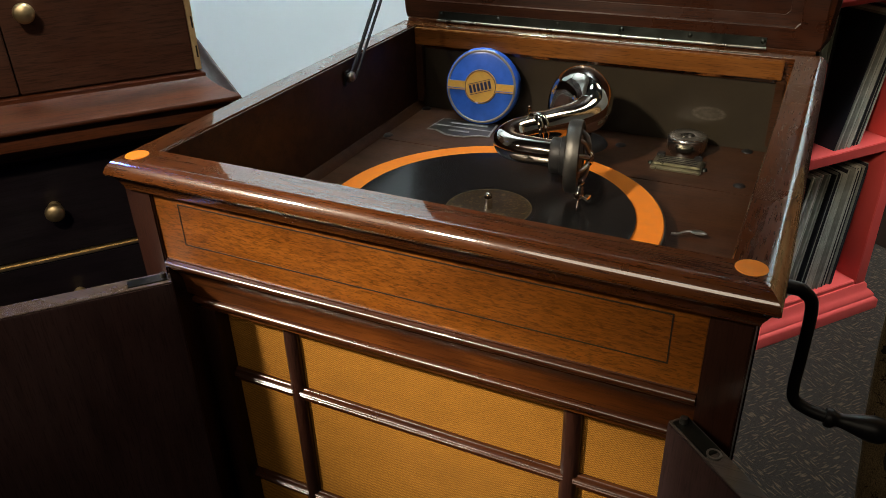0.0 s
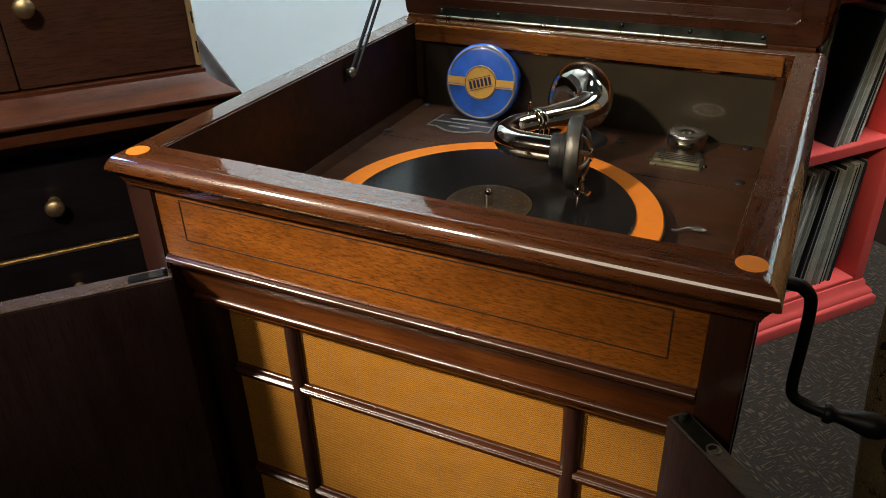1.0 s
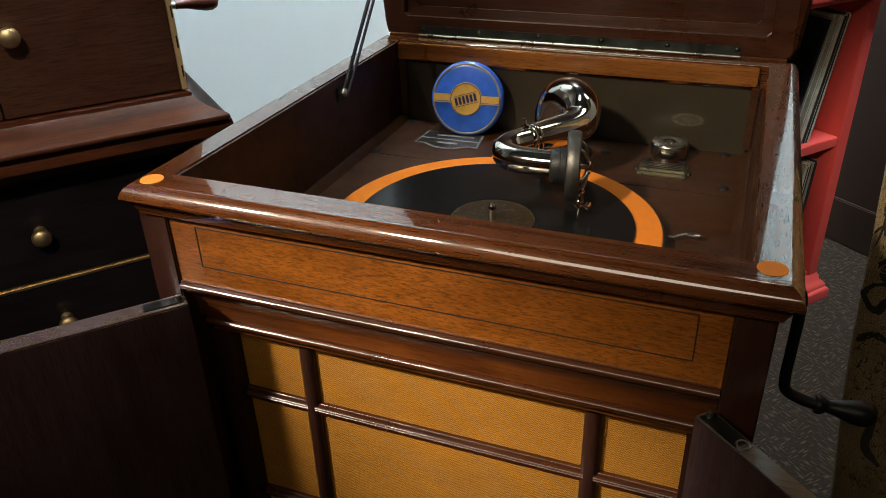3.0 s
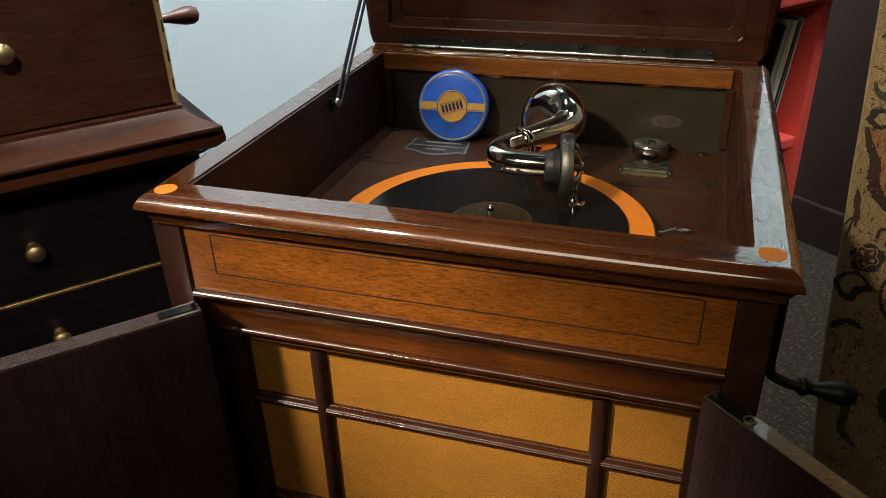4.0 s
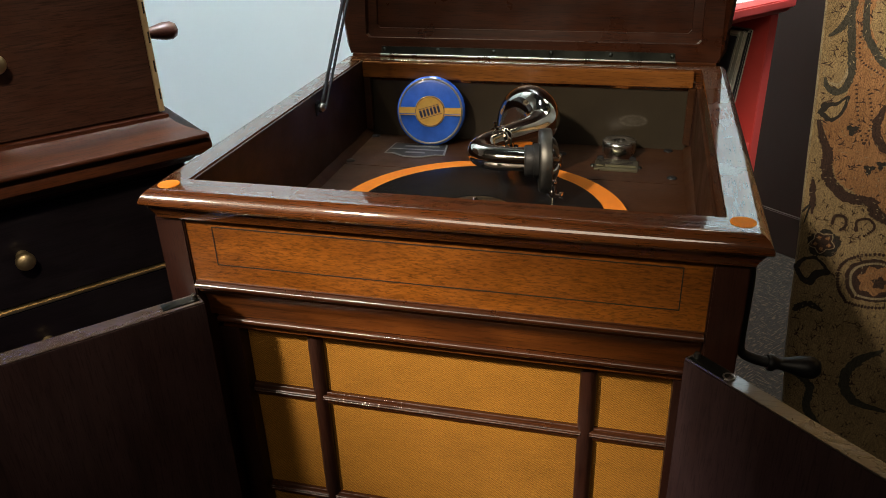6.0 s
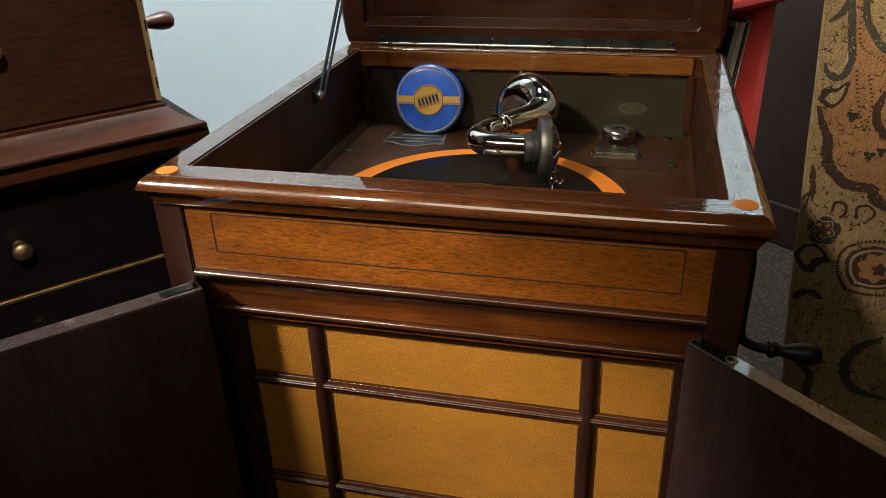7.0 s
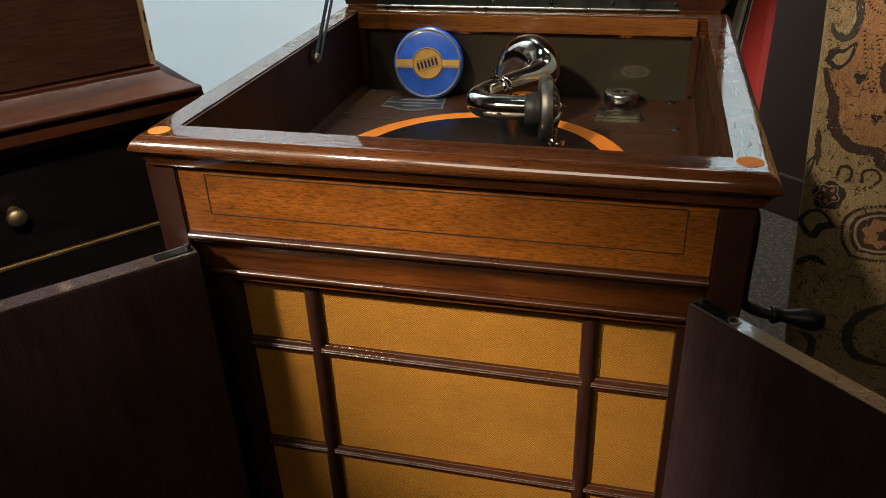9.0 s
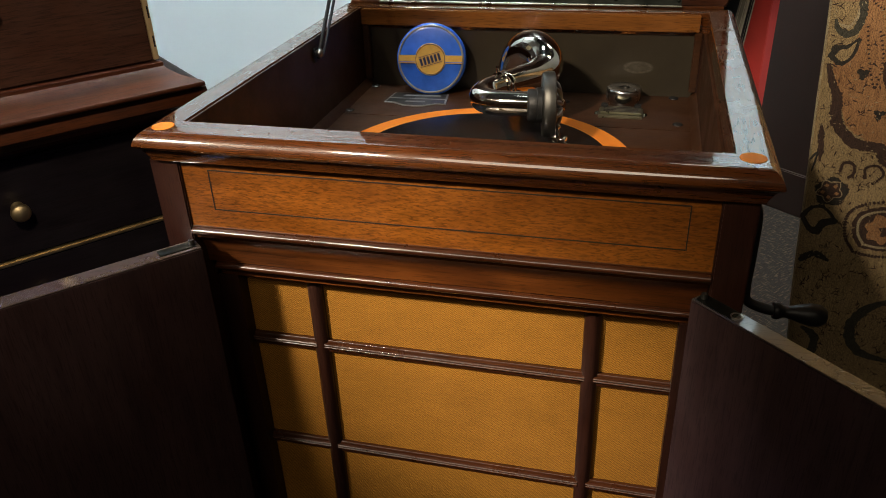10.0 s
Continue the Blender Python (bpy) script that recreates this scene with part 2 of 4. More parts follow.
def carpet_material():
    m = Net("brown_dashed_carpet")
    a = m.noise(m.coords((58, 290, 58)), 1.0, 0.5, 0.4)
    b = m.noise(m.coords((290, 58, 58)), 1.0, 0.5, 0.4)
    chooser = m.noise(m.coords((16, 16, 16)), 1.0, 1.0, 0.5)
    pick = m.ramp(chooser, "Fac", [(0.46, (0.0,) * 3), (0.54, (1.0,) * 3)])
    both = m.mix(a.outputs["Fac"], b.outputs["Fac"], pick.outputs[0])
    r = m.node("ShaderNodeValToRGB")
    r.color_ramp.elements[0].position, r.color_ramp.elements[0].color = 0.56, (0.020, 0.0115, 0.0058, 1)
    r.color_ramp.elements[1].position, r.color_ramp.elements[1].color = 0.66, (0.100, 0.062, 0.032, 1)
    m.tree.links.new(both, r.inputs["Fac"])
    pile = m.noise(m.coords((700, 700, 700)), 1.0, 3.0, 0.7)
    t = m.ramp(pile, "Fac", [(0.3, (0.55,) * 3), (0.7, (1.0,) * 3)])
    c = m.mix(r.outputs[0], t.outputs[0], 1.0, "MULTIPLY")
    m.tree.links.new(c, m.bsdf.inputs["Base Color"])
    m.bump(pile.outputs["Fac"], 0.8, 0.003)
    m.set(Roughness=0.95)
    return m.mat


def label_material():
    m = Net("dark_label_with_gold_print")
    n = m.noise(m.coords((170, 170, 95)), 1.0, 4.0, 0.6, 2.2)
    c = m.ramp(n, "Fac", [(0.52, (0.010, 0.007, 0.005)), (0.66, (0.12, 0.085, 0.034))])
    m.link(c, "Color", m.bsdf, "Base Color")
    m.set(Roughness=0.28, Coat_Weight=0.4)
    return m.mat


def well_material():
    """Dark lacquer; light thrown by the dial is painted in as a pale ring."""
    m = Net("dark_lacquered_well")
    n = m.noise(m.coords((18, 18, 18)), 1.0, 5.0, 0.6)
    base = m.ramp(n, "Fac", [(0.25, (0.026, 0.0205, 0.0130)), (0.75, (0.042, 0.0335, 0.0205))])
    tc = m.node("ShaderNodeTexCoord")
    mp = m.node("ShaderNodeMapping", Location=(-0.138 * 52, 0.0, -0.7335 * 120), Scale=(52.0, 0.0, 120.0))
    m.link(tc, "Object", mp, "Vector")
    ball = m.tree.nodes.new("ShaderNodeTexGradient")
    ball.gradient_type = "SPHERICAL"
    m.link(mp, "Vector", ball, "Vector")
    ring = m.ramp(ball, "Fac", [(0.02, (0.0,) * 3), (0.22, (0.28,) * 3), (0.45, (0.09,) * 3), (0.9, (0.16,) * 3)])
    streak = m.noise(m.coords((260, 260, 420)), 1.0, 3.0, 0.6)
    glint_break = m.ramp(streak, "Fac", [(0.35, (0.35,) * 3), (0.70, (1.0,) * 3)])
    mark = m.mix(ring.outputs[0], glint_break.outputs[0], 1.0, "MULTIPLY")
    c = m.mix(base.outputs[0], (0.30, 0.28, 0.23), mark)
    m.tree.links.new(c, m.bsdf.inputs["Base Color"])
    m.set(Roughness=0.40)
    return m.mat


M["well"] = well_material()
M["shellac"], M["carpet"], M["label"] = shellac(), carpet_material(), label_material()

# ---- mesh helpers ----


def part(name, bm, material, parent, label="", smooth=False):
    """Links a bmesh as one mesh object under a thing or a part."""
    bmesh.ops.recalc_face_normals(bm, faces=bm.faces)
    limit = radians(40 if smooth == "soft" else 60)
    for e in bm.edges:
        e.smooth = len(e.link_faces) == 2 and e.calc_face_angle() < limit
    mesh = bpy.data.meshes.new(name)
    bm.to_mesh(mesh)
    bm.free()
    mesh.materials.append(material)
    for p in mesh.polygons:
        p.use_smooth = bool(smooth)
    ob = new(name, mesh)
    if smooth == "soft":
        ob.modifiers.new("even_shading", "WEIGHTED_NORMAL").keep_sharp = True
    if parent is not None:
        ob.parent = parent
    if label:
        tagged(ob, label)
    return ob


def thing(name, label, category, m=None, group="", kind=""):
    ob = new(name)
    if m is not None:
        ob.matrix_world = m
    return tagged(ob, label, category, group, kind)


def box(x0, x1, y0, y1, z0, z1, bevel=0.0, m=None, bm=None, segments=2):
    own = bmesh.new()
    bmesh.ops.create_cube(own, size=1.0)
    for v in own.verts:
        v.co = Vector(((x0, x1)[v.co.x > 0], (y0, y1)[v.co.y > 0], (z0, z1)[v.co.z > 0]))
    if bevel:
        bmesh.ops.bevel(own, geom=own.edges[:], offset=bevel, segments=segments, affect="EDGES")
    if m is not None:
        own.transform(m)
    if bm is None:
        return own
    tmp = bpy.data.meshes.new("tmp")
    own.to_mesh(tmp)
    own.free()
    bm.from_mesh(tmp)
    bpy.data.meshes.remove(tmp)
    return bm


def lathe(profile, m=None, steps=32, bm=None):
    """Turns (radius, height) pairs about the z axis."""
    bm = bm or bmesh.new()
    start = len(bm.verts)
    rings = []
    for r, h in profile:
        if r < 1e-6:
            rings.append([bm.verts.new((0, 0, h))])
        else:
            rings.append([bm.verts.new((r * math.cos(k * math.tau / steps), r * math.sin(k * math.tau / steps), h)) for k in range(steps)])
    for a, b in zip(rings, rings[1:]):
        for k in range(steps):
            l = (k + 1) % steps
            quad = [a[k % len(a)], a[l % len(a)], b[l % len(b)], b[k % len(b)]]
            quad = list(dict.fromkeys(quad))
            if len(quad) > 2:
                bm.faces.new(quad)
    if m is not None:
        bm.verts.ensure_lookup_table()
        for v in bm.verts[start:]:
            v.co = m @ v.co
    return bm


def smooth_path(points, steps=8):
    """Catmull-Rom through rows of x, y, z, radius."""
    p = [Vector(q) for q in points]
    p = [p[0] * 2 - p[1]] + p + [p[-1] * 2 - p[-2]]
    out = []
    for i in range(1, len(p) - 2):
        for k in range(steps):
            t = k / steps
            a, b, c, d = p[i - 1], p[i], p[i + 1], p[i + 2]
            out.append(0.5 * (2 * b + (c - a) * t + (2 * a - 5 * b + 4 * c - d) * t * t + (3 * b - a - 3 * c + d) * t ** 3))
    out.append(p[-2])
    return out


def tube(points, steps=20, per=8, caps=True):
    """A round tube along rows of x, y, z, radius."""
    rows = smooth_path(points, per) if per > 1 else [Vector(q) for q in points]
    bm = bmesh.new()
    rings, side = [], None
    for i, r in enumerate(rows):
        a, b = rows[max(i - 1, 0)].to_3d(), rows[min(i + 1, len(rows) - 1)].to_3d()
        t = (b - a).normalized()
        if side is None:
            side = t.orthogonal().normalized()
        side = (side - t * side.dot(t)).normalized()
        up = t.cross(side)
        rings.append([bm.verts.new(r.to_3d() + (side * math.cos(k * math.tau / steps) + up * math.sin(k * math.tau / steps)) * r[3]) for k in range(steps)])
    for a, b in zip(rings, rings[1:]):
        for k in range(steps):
            bm.faces.new((a[k], a[(k + 1) % steps], b[(k + 1) % steps], b[k]))
    if caps:
        bm.faces.new(rings[0])
        bm.faces.new(rings[-1])
    return bm


def sweep_x(profile, x0, x1):
    """A moulding with a (y, z) profile that runs along x."""
    bm = bmesh.new()
    a = [bm.verts.new((x0, y, z)) for y, z in profile]
    b = [bm.verts.new((x1, y, z)) for y, z in profile]
    n = len(profile)
    for k in range(n):
        bm.faces.new((a[k], a[(k + 1) % n], b[(k + 1) % n], b[k]))
    bm.faces.new(a)
    bm.faces.new(b)
    return bm


def ring_of(profile, rect):
    """A mitred frame: a closed profile of (outward, z), carried round rect(outward) -> x0, x1, y0, y1. Returns the four sides."""
    sides = []
    n = len(profile)
    for s in range(4):
        bm = bmesh.new()
        ends = ([], [])
        for d, z in profile:
            x0, x1, y0, y1 = rect(d)
            corner = [(x0, y0), (x1, y0), (x1, y1), (x0, y1)]
            ends[0].append(bm.verts.new((*corner[s], z)))
            ends[1].append(bm.verts.new((*corner[(s + 1) % 4], z)))
        for k in range(n):
            bm.faces.new((ends[0][k], ends[0][(k + 1) % n], ends[1][(k + 1) % n], ends[1][k]))
        bm.faces.new(ends[0])
        bm.faces.new(ends[1])
        sides.append(bm)
    return sides


def merge(*many):
    out = bmesh.new()
    for bm in many:
        tmp = bpy.data.meshes.new("tmp")
        bm.to_mesh(tmp)
        bm.free()
        out.from_mesh(tmp)
        bpy.data.meshes.remove(tmp)
    return out


def disc_axis(place, axis):
    """The pose whose z axis points along axis, at place."""
    return Matrix.Translation(place) @ Vector(axis).to_track_quat("Z", "Y").to_matrix().to_4x4()


# ---- the room: its walls stand at 50.5 degrees to the phonograph ----
ROOM = pose(0, 0, 0, 0, 0, 50.5)
WALL_V, WALL_U, CEIL = 0.93, 1.62, 2.50


def setting(name, bm, material, label):
    ob = part(name, bm, material, None, label)
    ob.matrix_world = ROOM
    return tagged(ob, category=name.split("_")[0], kind="structure")


setting("floor", box(-2.6, WALL_U + 0.1, -3.4, WALL_V + 0.1, -0.06, 0.0), M["carpet"], "dark brown carpet with short pale dashes")
setting("ceiling", box(-2.6, WALL_U + 0.1, -3.4, WALL_V + 0.1, CEIL, CEIL + 0.1), M["ceiling"], "plain grey ceiling")
setting("wall_north", box(-2.6, WALL_U + 0.1, WALL_V, WALL_V + 0.1, 0.0, CEIL), M["wall"], "pale blue-grey painted wall")
setting("wall_east", box(WALL_U, WALL_U + 0.1, -3.4, WALL_V, 0.0, CEIL), M["wall"], "pale blue-grey painted wall")
setting("wainscot", box(WALL_U - 0.010, WALL_U, -3.4, WALL_V, 0.0, 1.02, 0.003), M["brown_wall"], "dark brown wainscot beyond the bookcase")
setting("wall_west", box(-2.7, -2.6, -3.5, WALL_V + 0.1, 0.0, CEIL), M["taupe"], "taupe painted wall")
setting("wall_south", box(-2.7, WALL_U + 0.1, -3.5, -3.4, 0.0, CEIL), M["taupe"], "taupe painted wall")
setting("baseboard", box(WALL_U - 0.022, WALL_U - 0.010, -3.4, WALL_V, 0.0, 0.12, 0.003), M["brown_wall"], "dark brown baseboard")

# ---- the large phonograph ----
CAB = thing("phonograph", "mahogany floor phonograph with its lid and both grille doors open", "phonograph")
Y0, Y1 = 0.0, 0.460


def rim_rect(d):
    return (-0.211 - d, 0.211 + d, 0.020 - d * 1.06, 0.443 + d * 0.82)


RIM = [(0.0, 0.774), (0.0, 0.7985), (0.0012, 0.800), (0.0215, 0.800), (0.0240, 0.7992), (0.0268, 0.7972), (0.0293, 0.7942),
       (0.0310, 0.7905), (0.0312, 0.7885), (0.0300, 0.7868), (0.0278, 0.7860), (0.0262, 0.7838), (0.0245, 0.7802), (0.0228, 0.7768), (0.0222, 0.774)]
for bm, key in zip(ring_of(RIM, rim_rect), ("rim_x", "rim_y", "rim_x", "rim_y")):
    part("rim", bm, M[key], CAB, "", "soft")

for sx in (-1, 1):
    for y in (Y0, Y1 - 0.024):
        xa, xb = (-0.2390, -0.2125) if sx < 0 else (0.2065, 0.2310)
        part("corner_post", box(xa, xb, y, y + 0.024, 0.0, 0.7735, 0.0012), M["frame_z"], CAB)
    xa, xb = sorted((sx * 0.229, sx * 0.213))
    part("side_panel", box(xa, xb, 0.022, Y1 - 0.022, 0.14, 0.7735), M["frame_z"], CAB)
part("back_panel", box(-0.2095, 0.2095, Y1 - 0.012, Y1 - 0.004, 0.14, 0.7735), M["dark_x"], CAB)
part("bottom_panel", box(-0.2095, 0.2095, 0.03, Y1 - 0.012, 0.14, 0.155), M["dark_x"], CAB)
part("front_panel", box(-0.2122, 0.2062, 0.0025, 0.016, 0.7130, 0.7738), M["veneer"], CAB, "figured golden-brown veneer front")
for x0, x1, z0, z1 in ((-0.1878, 0.1868, 0.7652, 0.7661), (-0.1878, 0.1868, 0.7301, 0.7310), (-0.1887, -0.1878, 0.7301, 0.7661), (0.1859, 0.1868, 0.7310, 0.7652)):
    part("inlay_line", box(x0, x1, 0.0021, 0.0040, z0, z1), M["groove"], CAB)


def bead(y, z, r, x0, x1):
    """A raised half-round with a fillet above and below."""
    p = [(y + 0.012, z + r * 1.6), (y + 0.001, z + r * 1.6), (y + 0.001, z + r * 1.15)]
    p += [(y - r * math.sin(a), z + r * math.cos(a)) for a in [k * math.pi / 8 for k in range(9)]]
    p += [(y + 0.001, z - r * 1.15), (y + 0.012, z - r * 1.3)]
    return sweep_x(p, x0, x1)


part("upper_bead", bead(0.0, 0.7095, 0.0028, -0.2115, 0.2060), M["rail_x"], CAB, "", "soft")
APRON = [(0.016, 0.7065), (0.0035, 0.7055), (0.0035, 0.7020), (0.0060, 0.6995), (0.0095, 0.6955), (0.0125, 0.6900), (0.0142, 0.6830), (0.0150, 0.6725), (0.030, 0.6725)]
part("apron", sweep_x(APRON, -0.2120, 0.2060), M["frame_x"], CAB, "", "soft")
part("lower_bead", bead(0.0150, 0.6675, 0.0028, -0.2060, 0.2040), M["rail_x"], CAB, "", "soft")
part("grille_head", box(-0.2060, 0.2040, 0.0200, 0.0345, 0.6555, 0.6640, 0.0010), M["frame_x"], CAB)
for xa, xb in ((-0.2095, -0.1905), (0.1905, 0.2095)):
    part("grille_jamb", box(xa, xb, 0.020, 0.040, 0.16, 0.6553), M["dark_z"], CAB)
part("grille_cloth", box(-0.1915, 0.1915, 0.0345, 0.0365, 0.16, 0.664), M["cloth"], CAB, "golden woven grille cloth")
STILE = [(0.0375, -0.0072), (0.0322, -0.0072), (0.0306, -0.0062), (0.0296, -0.0044), (0.0282, -0.0030), (0.0276, 0.0), (0.0282, 0.0030), (0.0296, 0.0044), (0.0306, 0.0062), (0.0322, 0.0072), (0.0375, 0.0072)]
for x in (-0.1230, 0.1235):
    bm = bmesh.new()
    lo = [bm.verts.new((x + dx, y, 0.16)) for y, dx in STILE]
    hi = [bm.verts.new((x + dx, y, 0.6553)) for y, dx in STILE]
    for k in range(len(STILE)):
        l = (k + 1) % len(STILE)
        bm.faces.new((lo[k], lo[l], hi[l], hi[k]))
    bm.faces.new(lo)
    bm.faces.new(hi)
    part("grille_stile", bm, M["dark_z"], CAB, "", "soft")
RAIL = [(0.0370, 0.0068), (0.0322, 0.0068), (0.0312, 0.0060), (0.0306, 0.0042), (0.0296, 0.0038), (0.0284, 0.0032), (0.0279, 0.0024), (0.0283, 0.0016), (0.0294, 0.0011), (0.0283, 0.0006), (0.0279, -0.0002), (0.0284, -0.0010), (0.0296, -0.0016), (0.0304, -0.0022), (0.0308, -0.0058), (0.0318, -0.0068), (0.0370, -0.0068)]
for z in (0.5805, 0.4560, 0.3315):
    for xa, xb in ((-0.1905, -0.1268), (-0.1192, 0.1197), (0.1273, 0.1905)):
        part("grille_rail", sweep_x([(y, z + dz) for y, dz in RAIL], xa, xb), M["rail_x"], CAB, "", "soft")
part("bottom_rail", box(-0.2095, 0.2095, 0.016, 0.040, 0.14, 0.20, 0.002), M["dark_x"], CAB)

# the well above the motor board
part("motor_board", box(-0.2115, 0.2115, 0.018, 0.3285, 0.684, 0.6990, 0.0006), M["board"], CAB)
part("rear_board", box(-0.2115, 0.2115, 0.3292, 0.448, 0.684, 0.6990, 0.0006), M["board"], CAB)
for sx in (-1, 1):
    xa, xb = sorted((sx * 0.2088, sx * 0.2109))
    part("well_side", box(xa, xb, 0.0202, 0.447, 0.698, 0.7990 if sx < 0 else 0.776), M["board"], CAB)
part("well_back", box(-0.2085, 0.2085, 0.4450, 0.4478, 0.698, 0.780), M["well"], CAB, "dark lacquered back of the well, a pale glint painted on")
part("well_front", box(-0.2085, 0.2085, 0.0165, 0.0205, 0.698, 0.776), M["board"], CAB)
for x, d in ((-0.2087, 1), (0.2087, -1)):
    bm = sweep_x([(0.0, 0.6985), (0.0, 0.7075), (0.0016, 0.7070), (0.0042, 0.7045), (0.0066, 0.7020), (0.0086, 0.6985)], 0.022, 0.4448)
    bm.transform(Matrix(((0, d, 0, x), (1, 0, 0, 0), (0, 0, 1, 0), (0, 0, 0, 1))))
    part("well_batten", bm, M["board"], CAB, "", "soft")
for x in (-0.2080, 0.1990):
    part("well_corner_batten", box(x, x + 0.0090, 0.4360, 0.4448, 0.7078, 0.7780, 0.0012), M["board"], CAB)
part("hinge_strip", box(-0.2085, 0.2035, 0.4365, 0.4446, 0.7785, 0.7978, 0.0008), M["strip"], CAB, "lighter golden-brown strip under the lid hinge")
for x, y in ((-0.197, 0.340), (0.183, 0.439), (0.187, 0.348), (0.056, 0.408), (-0.196, 0.437)):
    part("screw", lathe([(0.0, 0.0016), (0.0020, 0.0016), (0.0046, 0.0014), (0.0056, 0.0006), (0.0060, 0.0), (0.0060, -0.001)], pose(x, y, 0.699), 16), M["iron"], CAB, "round dark screw head", True)

# the open lid, leaning back
LEAN_BACK = 9.0
LID_M = pose(-0.002, 0.4700, 0.8012, -LEAN_BACK, 0, 0)


def lid_outline(grow):
    return [(-0.234 - grow * 0.2, 0.0002), (-0.2385 - grow, 0.012), (-0.2500 - grow, 0.085), (-0.2500 - grow, 0.43), (-0.236 - grow, 0.445), (0.236 + grow, 0.445),
            (0.2470 + grow, 0.43), (0.2450 + grow, 0.085), (0.2385 + grow, 0.012), (0.234 + grow * 0.2, 0.0002)]


def loops(rows, m):
    """Skins a list of equal closed loops of 3D points."""
    bm = bmesh.new()
    rings = [[bm.verts.new(m @ Vector(p)) for p in row] for row in rows]
    n = len(rows[0])
    for a, b in zip(rings, rings[1:]):
        for k in range(n):
            bm.faces.new((a[k], a[(k + 1) % n], b[(k + 1) % n], b[k]))
    return bm, rings


def inner(inset_x, lo, hi):
    """A ten-point loop inside the lid, so that it skins to the outline."""
    x = 0.2385 - inset_x
    return [(-x + 0.004, lo), (-x, lo + 0.004), (-x, 0.085), (-x, hi - 0.012), (-x + 0.012, hi), (x - 0.012, hi), (x, hi - 0.012), (x, 0.085), (x, lo + 0.004), (x - 0.004, lo)]


def at_depth(row, d):
    return [(x, d, z) for x, z in row]


bm, rings = loops([at_depth(inner(0.027, 0.0215, 0.415), 0.010), at_depth(inner(0.0265, 0.0210, 0.4155), 0.0), at_depth(inner(0.004, 0.0012, 0.44), 0.0),
                   at_depth(lid_outline(-0.001), 0.0025), at_depth(lid_outline(0.003), 0.010), at_depth(lid_outline(0.004), 0.045), at_depth(lid_outline(-0.004), 0.062)], LID_M)
bm.faces.new(rings[-1])
lid = part("lid", bm, M["lid"], CAB, "open mahogany lid with a recessed panel")
bm, rings = loops([at_depth(inner(0.027, 0.0215, 0.415), 0.0098), at_depth(inner(0.0275, 0.0220, 0.4145), 0.0100), at_depth(inner(0.0385, 0.0330, 0.4035), 0.0108), at_depth(inner(0.0390, 0.0335, 0.4030), 0.0140)], LID_M)
bm.faces.new(rings[-1])
part("lid_panel", bm, M["lid"], lid)
part("hinge_ledge", box(-0.2310, 0.2290, 0.4640, 0.4780, 0.7960, 0.8020, 0.0006), M["frame_x"], CAB)
part("piano_hinge", box(-0.190, 0.183, -0.0012, 0.0002, 0.0008, 0.0105, m=LID_M), M["hinge"], lid, "dark bronze piano hinge leaf")
for k in range(6):
    part("hinge_screw", lathe([(0.0, 0.0012), (0.0018, 0.0009), (0.0026, 0.0)], LID_M @ pose(-0.186 + k * 0.0732, -0.0012, 0.0065, 90), 10), M["hinge"], lid, "", True)
for k in range(28):
    x = -0.191 + k * 0.01333
    part("hinge_knuckle", lathe([(0.0, 0.0), (0.0015, 0.0), (0.0015, 0.0132), (0.0, 0.0132)], pose(x, 0.4628, 0.8024, 0, 90, 0), 8), M["knuckle"], CAB, "", True)

# folding stay on the left wall of the well
stay = part("lid_stay", merge(tube([(-0.2035, 0.279, 0.779, 0.0020), (-0.2045, 0.505, 1.020, 0.0020)], 10, 1), tube([(-0.2000, 0.287, 0.781, 0.0016), (-0.2010, 0.505, 1.014, 0.0016)], 10, 1)), M["iron"], CAB, "black metal lid stay", True)
part("stay_pivot", lathe([(0.0, 0.010), (0.003, 0.010), (0.0052, 0.0075), (0.0052, 0.0045), (0.0035, 0.0035), (0.0035, 0.0)], pose(-0.2085, 0.283, 0.7835, 0, 90, 0), 16), M["steel"], CAB, "", True)
part("stay_bracket", box(-0.2085, -0.2065, 0.277, 0.289, 0.774, 0.790, 0.0008), M["iron"], CAB)
part("stay_clip", box(-0.2085, -0.1985, 0.490, 0.512, 1.008, 1.030, 0.001), M["iron"], CAB)

# grille doors, swung wide open
DOOR_Z = 0.6985
